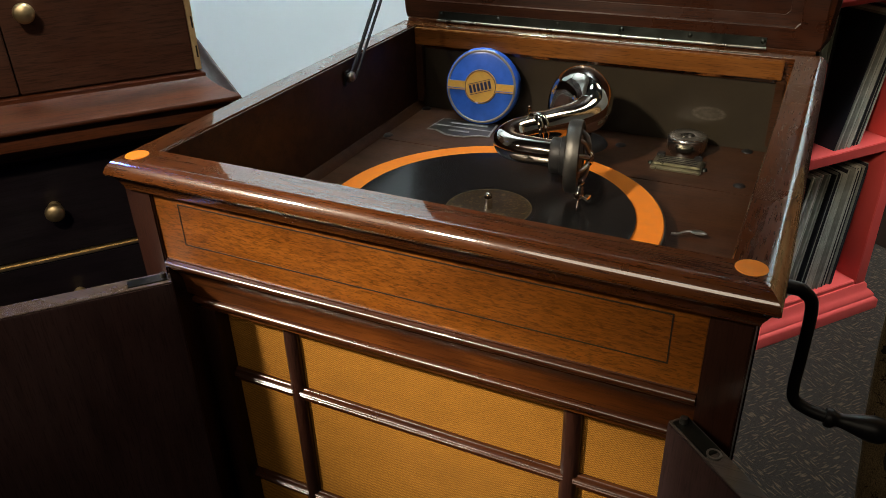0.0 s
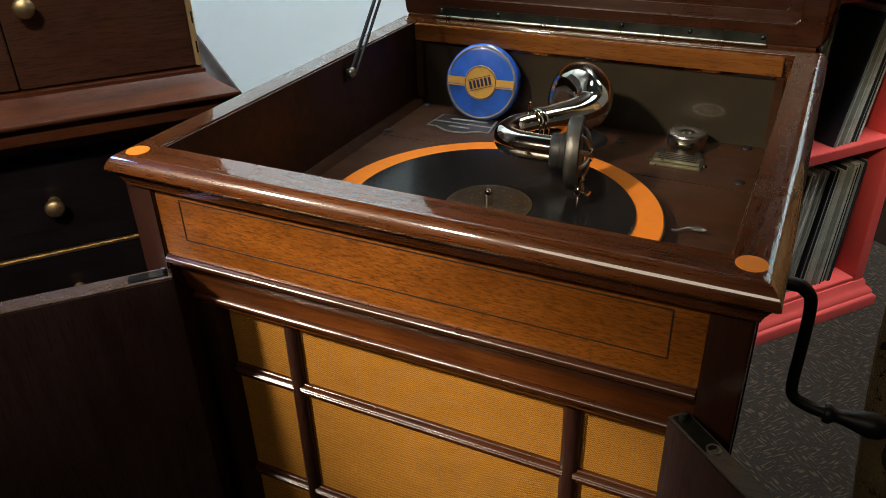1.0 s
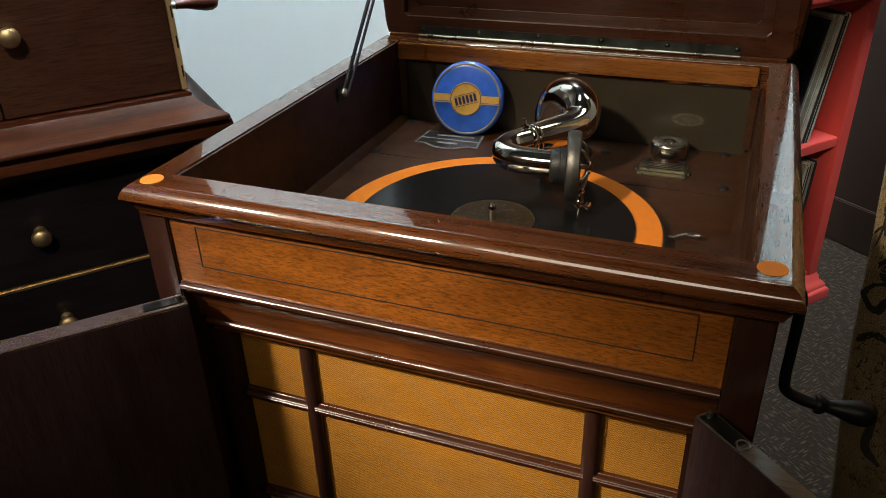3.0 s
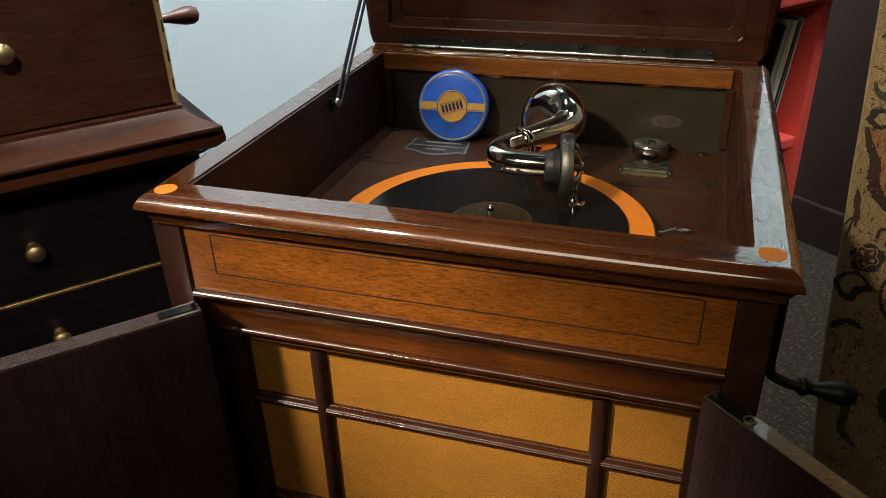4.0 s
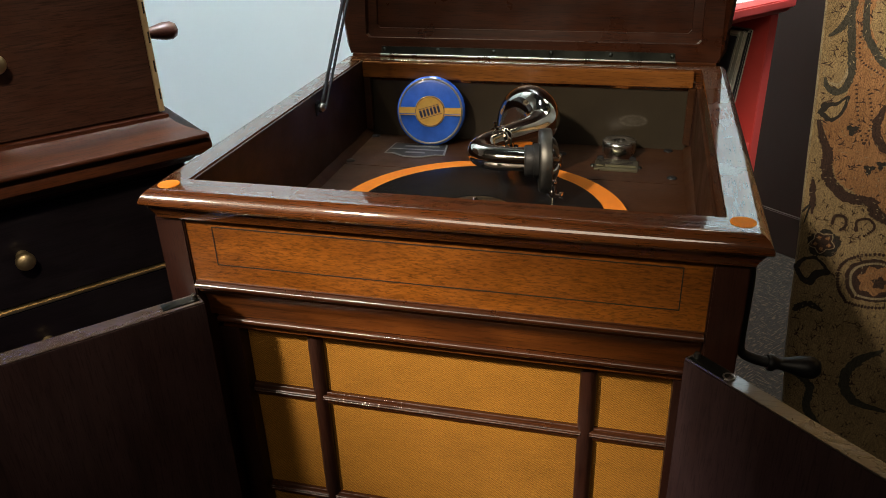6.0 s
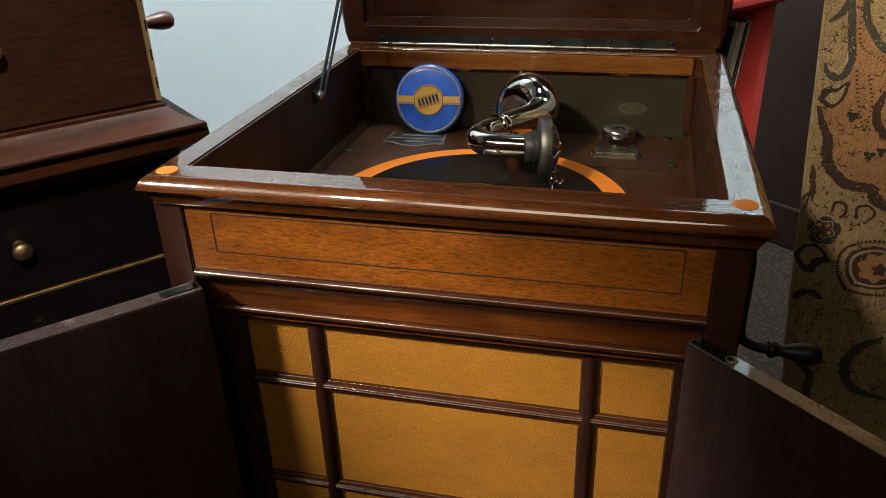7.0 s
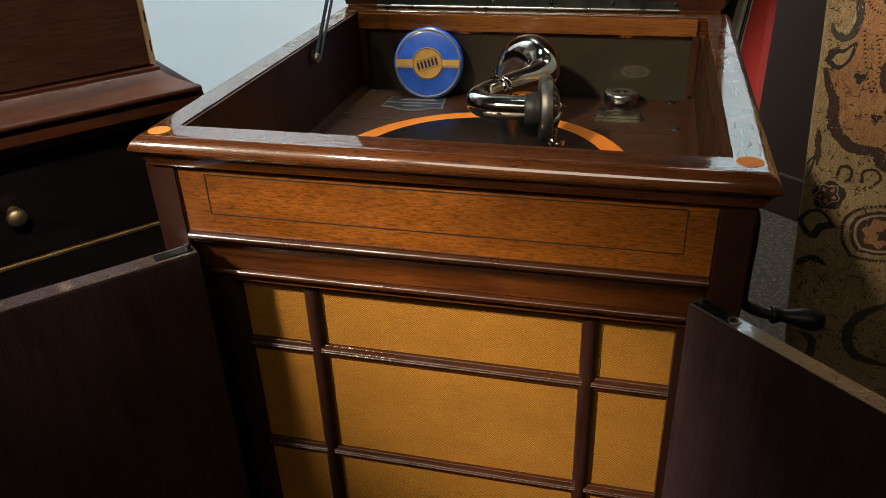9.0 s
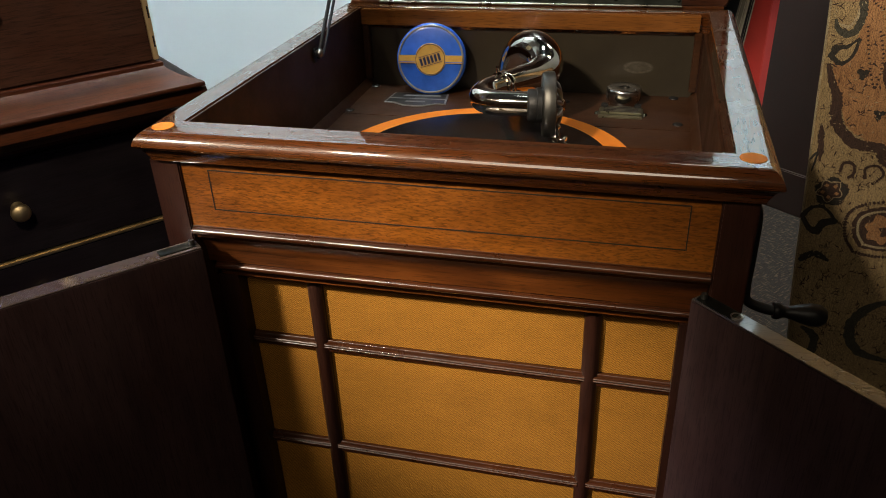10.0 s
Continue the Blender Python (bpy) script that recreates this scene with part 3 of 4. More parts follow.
for name, hinge, turn, label in (("left", (-0.2010, -0.0080), 228.0, "dark grille door swung open"), ("right", (0.1975, -0.0065), -43.0, "dark grille door swung open")):
    frame_m = pose(hinge[0], hinge[1], 0, 0, 0, turn)
    t0, t1 = (-0.0195, 0.0) if name == "left" else (-0.0068, 0.0078)
    door = part("grille_door", box(0.0, 0.205, t0, t1, 0.125, DOOR_Z, 0.0012, frame_m), M["door"], CAB, label)
    mid = (t0 + t1) / 2
    part("top_edge", box(0.0006, 0.2044, t0 + 0.0006, t1 - 0.0006, DOOR_Z - 0.0008, DOOR_Z + 0.0004, 0.0003, frame_m), M["edge"], door, "polished top edge of the door, sheen painted in grey")
    part("pivot_plate", box(0.003, 0.034, mid - 0.0055, mid + 0.0055, DOOR_Z + 0.0002, DOOR_Z + 0.0012, 0.0003, frame_m), M["hinge"], door, "dark pivot hinge plate")
    part("pivot_pin", lathe([(0.0, 0.0045), (0.0022, 0.0042), (0.0026, 0.0), (0.0026, -0.002)], frame_m @ pose(0.006, mid, DOOR_Z + 0.0009), 12), M["pewter"], door, "", True)
    if name == "right":
        part("catch_ring", lathe([(0.0028, 0.0004), (0.0032, 0.0014), (0.0044, 0.0014), (0.0050, 0.0)], frame_m @ pose(0.0345, mid, DOOR_Z), 20), M["steel"], door, "round metal catch ring", True)

# crank on the side
crank = part("crank", tube([(0.228, 0.231, 0.667, 0.0062), (0.250, 0.231, 0.667, 0.0062), (0.260, 0.232, 0.664, 0.0058), (0.2680, 0.233, 0.650, 0.0054), (0.2690, 0.233, 0.600, 0.0052),
                            (0.2690, 0.233, 0.566, 0.0052), (0.2725, 0.233, 0.551, 0.0054), (0.288, 0.232, 0.5445, 0.0058), (0.303, 0.231, 0.5430, 0.0056)], 16, 6), M["iron"], CAB, "black iron winding crank", True)
part("escutcheon", lathe([(0.0, 0.004), (0.011, 0.004), (0.013, 0.002), (0.0135, 0.0)], pose(0.2290, 0.231, 0.667, 0, 90, 0), 20), M["iron"], crank, "", True)
part("crank_grip", lathe([(0.0, 0.0), (0.0085, 0.0), (0.0095, 0.003), (0.0090, 0.006), (0.0066, 0.009), (0.0062, 0.012), (0.0076, 0.019), (0.0104, 0.029), (0.0122, 0.038), (0.0116, 0.046), (0.0082, 0.052), (0.0, 0.0545)],
                         disc_axis((0.299, 0.231, 0.5432), (1.0, 0.05, -0.06)), 20), M["iron"], crank, "black turned crank grip", True)

# turntable
TX, TY, TZ = -0.004, 0.178, 0.7150
table = part("turntable", lathe([(0.0, TZ - 0.0008), (0.1505, TZ - 0.0008), (0.1522, TZ - 0.0020), (0.1526, TZ - 0.0045), (0.1522, TZ - 0.0105), (0.1490, TZ - 0.0120), (0.0, TZ - 0.0120)], pose(TX, TY, 0), 96), M["pewter"], CAB, "grey metal turntable", True)
part("turntable_felt", lathe([(0.0, TZ), (0.1495, TZ), (0.1506, TZ - 0.0009)], pose(TX, TY, 0), 96), M["felt"], table, "orange felt cover")
part("turntable_shaft", lathe([(0.0, TZ - 0.0120), (0.014, TZ - 0.0120), (0.014, 0.698), (0.0, 0.698)], pose(TX, TY, 0), 20), M["steel"], table)
part("spindle", lathe([(0.0038, TZ), (0.0038, TZ + 0.0125), (0.0033, TZ + 0.0152), (0.0018, TZ + 0.0170), (0.0, TZ + 0.0176)], pose(TX, TY, 0), 16), M["chrome"], table, "bright centre spindle", True)

record = thing("shellac_record", "black shellac record with a dark gold-printed label on the turntable", "record", pose(TX, TY, TZ))
part("disc", lathe([(0.0, 0.0003), (0.1255, 0.0003), (0.1270, 0.0010), (0.1270, 0.0016), (0.1258, 0.0023), (0.0600, 0.0022), (0.0420, 0.0022), (0.0412, 0.0019), (0.0388, 0.0019), (0.0, 0.0021)], None, 96), M["shellac"], record)
part("paper_label", lathe([(0.0038, 0.0024), (0.0382, 0.0024), (0.0385, 0.0020)], None, 64), M["label"], record, "dark label with gold print")
for r in (0.0372,):
    part("label_ring", lathe([(r, 0.0025), (r, 0.0027), (r + 0.0006, 0.0027), (r + 0.0006, 0.0025)], None, 64), M["label_line"], record)

# tone arm
arm = part("tone_arm", tube([(0.004, 0.398, 0.699, 0.0225), (0.000, 0.396, 0.720, 0.0225), (0.000, 0.390, 0.745, 0.0220), (0.008, 0.379, 0.765, 0.0215), (0.022, 0.366, 0.7735, 0.0208), (0.036, 0.351, 0.7690, 0.0200),
                             (0.0395, 0.336, 0.7600, 0.0188), (0.032, 0.318, 0.7570, 0.0172), (0.018, 0.297, 0.7575, 0.0155), (0.004, 0.278, 0.7580, 0.0138)], 28, 8), M["chrome"], CAB, "bright nickel tone arm", True)
part("arm_base", lathe([(0.0, 0.004), (0.026, 0.004), (0.032, 0.0025), (0.0335, 0.0)], pose(0.010, 0.396, 0.699), 32), M["iron"], arm, "", True)
part("joint_ring", lathe([(0.0128, -0.005), (0.0150, -0.005), (0.0154, -0.003), (0.0150, -0.001), (0.0144, 0.0), (0.0152, 0.001), (0.0156, 0.003), (0.0150, 0.005), (0.0128, 0.005)], disc_axis((0.0035, 0.2775, 0.758), (-0.58, -0.80, 0.0)), 28), M["chrome"], arm, "", True)
part("joint_pin", lathe([(0.0, 0.010), (0.0014, 0.010), (0.0018, 0.0085), (0.0014, 0.007), (0.0014, 0.0)], pose(-0.002, 0.2725, 0.7700), 10), M["chrome"], arm, "", True)
neck = part("gooseneck", tube([(0.0045, 0.2785, 0.758, 0.0132), (-0.0040, 0.2680, 0.7578, 0.0132), (-0.0110, 0.2570, 0.7570, 0.0132), (-0.0128, 0.2450, 0.7560, 0.0132), (-0.0070, 0.2350, 0.7555, 0.0130),
                               (0.0050, 0.2295, 0.7555, 0.0127), (0.0200, 0.2275, 0.7560, 0.0124), (0.0410, 0.2262, 0.7567, 0.0122)], 26, 8), M["chrome"], arm, "bright nickel gooseneck", True)
part("cap_screw", lathe([(0.0, 0.006), (0.003, 0.0055), (0.0056, 0.003), (0.0062, 0.0), (0.0062, -0.004)], disc_axis((0.0130, 0.3640, 0.7560), (0.3, -0.9, 0.3)), 18), M["chrome"], arm, "", True)
BOX_AX = Vector((0.983, 0.180, 0.0)).normalized()
BOX_M = disc_axis((0.0590, 0.2245, 0.7575), BOX_AX)
sound = part("soundbox", lathe([(0.0, -0.0075), (0.0300, -0.0075), (0.0318, -0.0060), (0.0322, 0.0), (0.0318, 0.0042), (0.0300, 0.0050), (0.0270, 0.0052), (0.0255, 0.0030), (0.0, 0.0030)], BOX_M, 48), M["pewter"], CAB, "grey metal soundbox with a finned cage", True)
part("rubber_mount", lathe([(0.0, -0.022), (0.0140, -0.022), (0.0158, -0.0205), (0.0158, -0.0130), (0.0172, -0.0125), (0.0172, -0.0078), (0.0, -0.0070)], BOX_M, 28), M["rubber"], sound, "black rubber mount", True)
part("diaphragm", lathe([(0.0, 0.0062), (0.0080, 0.0050), (0.0240, 0.0034)], BOX_M, 32), M["steel"], sound, "", True)
for k in range(10):
    a = k * math.tau / 10 + 0.2
    rows = [(0.0235 * math.cos(a), 0.0235 * math.sin(a), 0.003, 0.0021), (0.0195 * math.cos(a), 0.0195 * math.sin(a), 0.0075, 0.0021), (0.0125 * math.cos(a), 0.0125 * math.sin(a), 0.0102, 0.0019), (0.006 * math.cos(a), 0.006 * math.sin(a), 0.0112, 0.0018)]
    bm = tube(rows, 8, 4)
    bm.transform(BOX_M)
    part("cage_fin", bm, M["steel"], sound, "", True)
part("cage_hub", lathe([(0.0, 0.0158), (0.005, 0.0152), (0.0075, 0.0125), (0.0078, 0.011), (0.0, 0.011)], BOX_M, 18), M["chrome"], sound, "", True)
part("needle_chuck", lathe([(0.0, 0.0), (0.0038, 0.0), (0.0046, 0.002), (0.0046, 0.0075), (0.0036, 0.0100), (0.0036, 0.0135), (0.0, 0.0140)], disc_axis((0.0680, 0.2060, 0.7255), (-0.05, 0.42, 0.90)), 16), M["chrome"], sound, "", True)
part("thumb_screw", lathe([(0.0, 0.0), (0.0014, 0.0), (0.0014, 0.0060), (0.0036, 0.0062), (0.0038, 0.0088), (0.0, 0.0094)], disc_axis((0.0700, 0.2065, 0.7285), (0.95, -0.25, 0.10)), 14), M["chrome"], sound, "", True)
part("upper_screw", lathe([(0.0, 0.0), (0.0026, 0.0), (0.0030, 0.0040), (0.0022, 0.0052), (0.0, 0.0054)], disc_axis((0.0665, 0.2110, 0.7400), (0.9, -0.4, 0.1)), 14), M["chrome"], sound, "", True)
part("needle", tube([(0.0683, 0.2078, 0.7290, 0.0010), (0.0690, 0.2010, 0.7195, 0.0009), (0.0692, 0.1995, 0.7174, 0.0002)], 8, 1), M["chrome"], sound, "", True)

# speed dial, brake plate, lever, name plate
dial = part("speed_dial", lathe([(0.0068, 0.0145), (0.0072, 0.0196), (0.0090, 0.0200), (0.0185, 0.0200), (0.0200, 0.0190), (0.0204, 0.0165), (0.0204, 0.0060), (0.0195, 0.0050), (0.0170, 0.0040), (0.0165, 0.0), (0.0, 0.0)], pose(0.1245, 0.4130, 0.699), 40), M["dial"], CAB, "round steel speed dial", True)
part("dial_screw", lathe([(0.0, 0.0150), (0.0040, 0.0148), (0.0070, 0.0145)], pose(0.1245, 0.4130, 0.699), 18), M["iron"], dial)
plate = part("brake_plate", box(0.0985, 0.1485, 0.3570, 0.3880, 0.6990, 0.7020, 0.0008), M["plate"], CAB, "small engraved nickel plate")
part("upper_plate", box(0.1010, 0.1465, 0.3630, 0.3850, 0.7022, 0.7048, 0.0007), M["plate"], plate)
for k in range(4):
    part("engraved_bar", box(0.1040, 0.1430, 0.3655 + 0.0045 * k, 0.3668 + 0.0045 * k, 0.7048, 0.7051), M["groove"], plate)
for x in (0.0965, 0.1505):
    part("plate_screw", lathe([(0.0, 0.0030), (0.0022, 0.0024), (0.0030, 0.0)], pose(x, 0.372, 0.6990), 12), M["hinge"], plate, "", True)
for x in (0.1045, 0.1420):
    part("plate_clip", box(x - 0.0040, x + 0.0040, 0.3795, 0.3868, 0.7044, 0.7082, 0.0008), M["iron"], plate, "small black clip")
lever = part("start_lever", tube([(0.1480, 0.2185, 0.7030, 0.0014), (0.1530, 0.2200, 0.7030, 0.0014), (0.1580, 0.2225, 0.7045, 0.0014), (0.1630, 0.2240, 0.7055, 0.0016)], 10, 5), M["steel"], CAB, "small steel start lever", True)
spoon = lathe([(0.0, 0.0012), (0.0040, 0.0010), (0.0052, 0.0), (0.0040, -0.0008), (0.0, -0.0009)], Matrix.Translation((0.1690, 0.2250, 0.7052)) @ Matrix.Diagonal((1.5, 0.75, 1, 1)), 18)
part("lever_paddle", spoon, M["steel"], lever, "", True)
PLATE_M = pose(-0.1250, 0.3930, 0.6992, 0, 0, 1.0)


def flat(points, z0, z1, m):
    """A thin slab with the given outline."""
    bm = bmesh.new()
    lo = [bm.verts.new(m @ Vector((x, y, z0))) for x, y in points]
    hi = [bm.verts.new(m @ Vector((x, y, z1))) for x, y in points]
    n = len(points)
    for k in range(n):
        bm.faces.new((lo[k], lo[(k + 1) % n], hi[(k + 1) % n], hi[k]))
    bm.faces.new(hi)
    bm.faces.new(lo)
    return bm


def badge_shape(k):
    half = [(0.0, -0.0300), (0.012, -0.0285), (0.022, -0.0225), (0.028, -0.0190), (0.0390, -0.0190), (0.0350, 0.0190)]
    pts = [(x, y) for x, y in half] + [(-x, y) for x, y in reversed(half[1:])]
    return [(x * k, y * k) for x, y in pts]


badge = part("name_plate", flat(badge_shape(1.0), 0.0, 0.0012, PLATE_M), M["silver_print"], CAB, "black and silver name plate")
part("plate_field", flat(badge_shape(0.94), 0.0012, 0.0014, PLATE_M), M["black_plate"], badge)
part("plate_script", flat([(-0.020, 0.0055), (0.027, 0.0070), (0.025, 0.0110), (-0.018, 0.0095)], 0.0014, 0.0017, PLATE_M), M["silver_print"], badge)
part("plate_line", flat([(-0.036, -0.0050), (0.036, -0.0050), (0.035, -0.0028), (-0.035, -0.0028)], 0.0014, 0.0017, PLATE_M), M["silver_print"], badge)
part("plate_bar", flat([(-0.013, -0.0165), (0.013, -0.0165), (0.012, -0.0125), (-0.012, -0.0125)], 0.0014, 0.0017, PLATE_M), M["silver_print"], badge)

# ---- things on the phonograph ----
for x, y in ((-0.2225, 0.0055), (0.2225, 0.0125)):
    tagged(part("price_sticker", lathe([(0.0, 0.0004), (0.0088, 0.0004), (0.0090, 0.0)], pose(x, y, 0.8001), 32), M["sticker"], None), "round orange paper sticker on the mahogany rim", "sticker", "orange stickers")

TIN_R = 0.0440
tin = thing("record_cleaner_tin", "round blue and gold enamelled tin leaning in the well", "tin", pose(-0.1135, 0.4170, 0.6992 + TIN_R * 0.985, 90 - 14, 0, 4))
part("tin_body", lathe([(0.0, -0.016), (TIN_R - 0.0015, -0.016), (TIN_R, -0.0145), (TIN_R, -0.003), (TIN_R - 0.001, -0.001), (TIN_R - 0.0035, 0.0003), (TIN_R - 0.007, 0.0010), (0.0, 0.0030)], None, 64), M["blue"], tin, "", True)
part("edge_band", lathe([(TIN_R - 0.0048, 0.0007), (TIN_R - 0.0044, 0.0012), (TIN_R - 0.0030, 0.0010), (TIN_R - 0.0022, 0.0002)], None, 64), M["silver_print"], tin, "worn silver edge line", True)
part("gold_band", box(-TIN_R + 0.004, TIN_R - 0.004, -0.0050, 0.0050, 0.0004, 0.0031), M["gold"], tin)
part("blue_line", box(-TIN_R + 0.004, TIN_R - 0.004, -0.0037, -0.0029, 0.0030, 0.00325), M["blue"], tin)
part("gold_disc", lathe([(0.0, 0.0036), (0.0192, 0.0034), (0.0196, 0.0024)], None, 48), M["gold"], tin)
part("disc_edge", lathe([(0.0180, 0.0036), (0.0182, 0.0039), (0.0186, 0.0039), (0.0188, 0.0034)], None, 48), M["navy"], tin)
BRAND = pose(0, 0, 0.0037, 0, 0, 17)
part("navy_bar", box(-0.0142, 0.0142, 0.0056, 0.0062, 0.0, 0.0003, m=BRAND), M["navy"], tin)
part("navy_bar", box(-0.0142, 0.0142, -0.0066, -0.0060, 0.0, 0.0003, m=BRAND), M["navy"], tin)
for k in range(6):
    x = -0.0118 + k * 0.0047
    part("navy_mark", box(x - 0.0015, x + 0.0015, -0.0046, 0.0044, 0.0, 0.0003, m=BRAND), M["navy"], tin)

# ---- neighbouring tabletop phonograph on its record cabinet ----
LOW = thing("record_cabinet", "dark record cabinet with drawers, brass knobs and a mahogany cornice", "cabinet", ROOM)
CU, CV = -0.230, 0.500
part("carcass", box(CU - 0.205, CU + 0.205, CV + 0.002, 0.90, 0.05, 0.700, 0.002), M["dark_z"], LOW)
part("plinth", box(CU - 0.198, CU + 0.198, CV + 0.012, 0.89, 0.0, 0.055), M["dark_x"], LOW)


def cornice_rect(d):
    return (CU - 0.178 - d, CU + 0.176 + d, CV - d, 0.86 + d)


for bm in ring_of([(-0.05, 0.698), (0.004, 0.698), (0.006, 0.7030), (0.018, 0.7060), (0.026, 0.7100), (0.032, 0.7150), (0.0350, 0.7185), (0.0440, 0.7200), (0.0490, 0.7240), (0.0500, 0.7330), (0.0490, 0.7400), (0.0460, 0.7420), (-0.05, 0.7420)], cornice_rect):
    part("cornice", bm, M["base"], LOW, "reddish mahogany cornice", "soft")
for z0, z1 in ((0.5765, 0.692), (0.455, 0.5680), (0.335, 0.4480), (0.215, 0.328), (0.075, 0.208)):
    drawer = part("drawer", box(CU - 0.196, CU + 0.196, CV - 0.004, CV + 0.02, z0, z1, 0.0015), M["drawer"], LOW, "dark wooden drawer front")
    zk = {0.5765: 0.6365, 0.455: 0.520}.get(z0, (z0 + z1) / 2)
    part("knob", lathe([(0.0, 0.0), (0.0072, 0.0), (0.0072, 0.0018), (0.0044, 0.0036), (0.0044, 0.0095), (0.0082, 0.0125), (0.0106, 0.0165), (0.0106, 0.0198), (0.0082, 0.0228), (0.0, 0.0240)], pose(CU, CV - 0.004, zk, 90), 28), M["brass"], drawer, "aged brass knob", True)
part("brass_strip", box(CU - 0.198, CU + 0.198, CV - 0.0065, CV + 0.01, 0.5690, 0.5752, 0.0018), M["brass"], LOW, "brass strip between the drawers")

TOP = thing("tabletop_phonograph", "dark mahogany tabletop phonograph with closed doors on a record cabinet", "phonograph", ROOM)
BASE = [(-0.03, 0.7425), (0.050, 0.7425), (0.0545, 0.7432), (0.0565, 0.7452), (0.0570, 0.7472), (0.0562, 0.7492), (0.0530, 0.7506), (0.0420, 0.7515), (0.0260, 0.7540), (0.0120, 0.7585), (0.0060, 0.7625), (0.0060, 0.7665), (0.0020, 0.7680), (-0.03, 0.7680)]


def base_rect(d):
    return (CU - 0.190 - d * 0.55, CU + 0.190 + d * 0.55, 0.497 - d, 0.870 + d * 0.4)


SIDE = [(-0.03, 0.7425), (0.050, 0.7425), (0.0545, 0.7432), (0.0565, 0.7445), (0.0570, 0.7455), (0.0560, 0.7465), (0.0520, 0.7490), (0.0460, 0.7480), (0.0380, 0.7440), (0.0240, 0.7425), (0.0120, 0.7440), (0.0060, 0.7480), (0.0060, 0.7665), (-0.03, 0.7665)]
for k, (front, flank) in enumerate(zip(ring_of(BASE, base_rect), ring_of(SIDE, base_rect))):
    if k % 2:
        # Darker wood than the front moulding stands in for shade on the flank.
        part("side_moulding", flank, M["dark_x"], TOP, "hollowed side moulding, darkened for its shade", "soft")
        front.free()
    else:
        part("base_moulding", front, M["base"], TOP, "stepped reddish mahogany base", "soft")
        flank.free()
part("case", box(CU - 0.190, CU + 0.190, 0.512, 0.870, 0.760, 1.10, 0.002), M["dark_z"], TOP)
for xa, xb, has_knob in ((CU - 0.188, CU - 0.0008, False), (CU + 0.0008, CU + 0.1838, True)):
    leaf = part("door", box(xa, xb, 0.494, 0.511, 0.770, 1.07, 0.0012), M["case_door"], TOP, "dark plain door")
    if has_knob:
        part("knob", lathe([(0.0, 0.0), (0.0070, 0.0), (0.0070, 0.0018), (0.0042, 0.0034), (0.0042, 0.0085), (0.0078, 0.0112), (0.0104, 0.0150), (0.0104, 0.0185), (0.0078, 0.0214), (0.0, 0.0224)], pose(-0.2040, 0.494, 0.856, 90), 28), M["brass"], leaf, "aged brass knob", True)
side_hinge = part("brass_hinge", box(CU + 0.1842, CU + 0.1905, 0.4925, 0.5110, 0.7705, 1.07, 0.0006), M["hinge_brass"], TOP, "long brass hinge")
for k in range(9):
    part("hinge_slot", box(CU + 0.1876, CU + 0.1894, 0.4921, 0.4932, 0.785 + 0.033 * k, 0.798 + 0.033 * k), M["groove"], side_hinge)
side_crank = part("crank_shaft", lathe([(0.0, 0.0), (0.005, 0.0), (0.005, 0.054), (0.0, 0.054)], pose(CU + 0.188, 0.735, 0.817, 0, 90, 0), 14), M["steel"], TOP, "", True)
part("crank_grip", lathe([(0.0, 0.0), (0.006, 0.0), (0.0058, 0.006), (0.0070, 0.016), (0.0102, 0.028), (0.0128, 0.040), (0.0128, 0.050), (0.0094, 0.057), (0.0, 0.061)], pose(CU + 0.239, 0.735, 0.817, 0, 90, 0), 22), M["handle"], side_crank, "reddish turned wooden grip", True)

# ---- red bookcase with records ----
CASE = thing("bookcase", "coral-red painted low bookcase filled with record albums", "bookcase", ROOM)
FV, BU0, BU1 = 0.545, 0.62, 1.322
part("side_board", box(BU1 - 0.030, BU1, FV, 0.90, 0.02, 0.705, 0.0015), M["red"], CASE)
part("side_board", box(BU0, BU0 + 0.030, FV, 0.90, 0.02, 0.705, 0.0015), M["red"], CASE)
part("back_board", box(BU0 + 0.03, BU1 - 0.03, 0.885, 0.90, 0.02, 0.705), M["red"], CASE)
part("shelf", box(BU0 + 0.03, BU1 - 0.03, FV + 0.004, 0.885, 0.388, 0.410, 0.0015), M["red"], CASE)
part("bottom_shelf", box(BU0 + 0.03, BU1 - 0.03, FV + 0.002, 0.885, 0.045, 0.074, 0.0015), M["red"], CASE)


def case_rect(d):
    return (BU0 - d, BU1 + d, FV - d, 0.895 + d * 0.02)


for bm in ring_of([(-0.02, 0.001), (0.026, 0.001), (0.026, 0.022), (0.022, 0.027), (0.018, 0.029), (0.018, 0.036), (0.012, 0.044), (0.006, 0.049), (0.004, 0.060), (0.0008, 0.064), (-0.02, 0.064)], case_rect):
    part("base_moulding", bm, M["red"], CASE, "", "soft")
part("top_board", box(BU0 - 0.022, BU1 + 0.022, FV - 0.024, 0.905, 0.716, 0.736, 0.003), M["red"], CASE)
for bm in ring_of([(-0.02, 0.704), (0.006, 0.704), (0.012, 0.708), (0.016, 0.7155), (-0.02, 0.7155)], case_rect):
    part("top_moulding", bm, M["red"], CASE, "", "soft")
tagged(part("paper_sheet", box(1.02, 1.26, 0.56, 0.78, 0.7362, 0.7380), M["paper"], None), "white paper sheets on the red bookcase", "paper").matrix_world = ROOM

rng = random.Random(4)


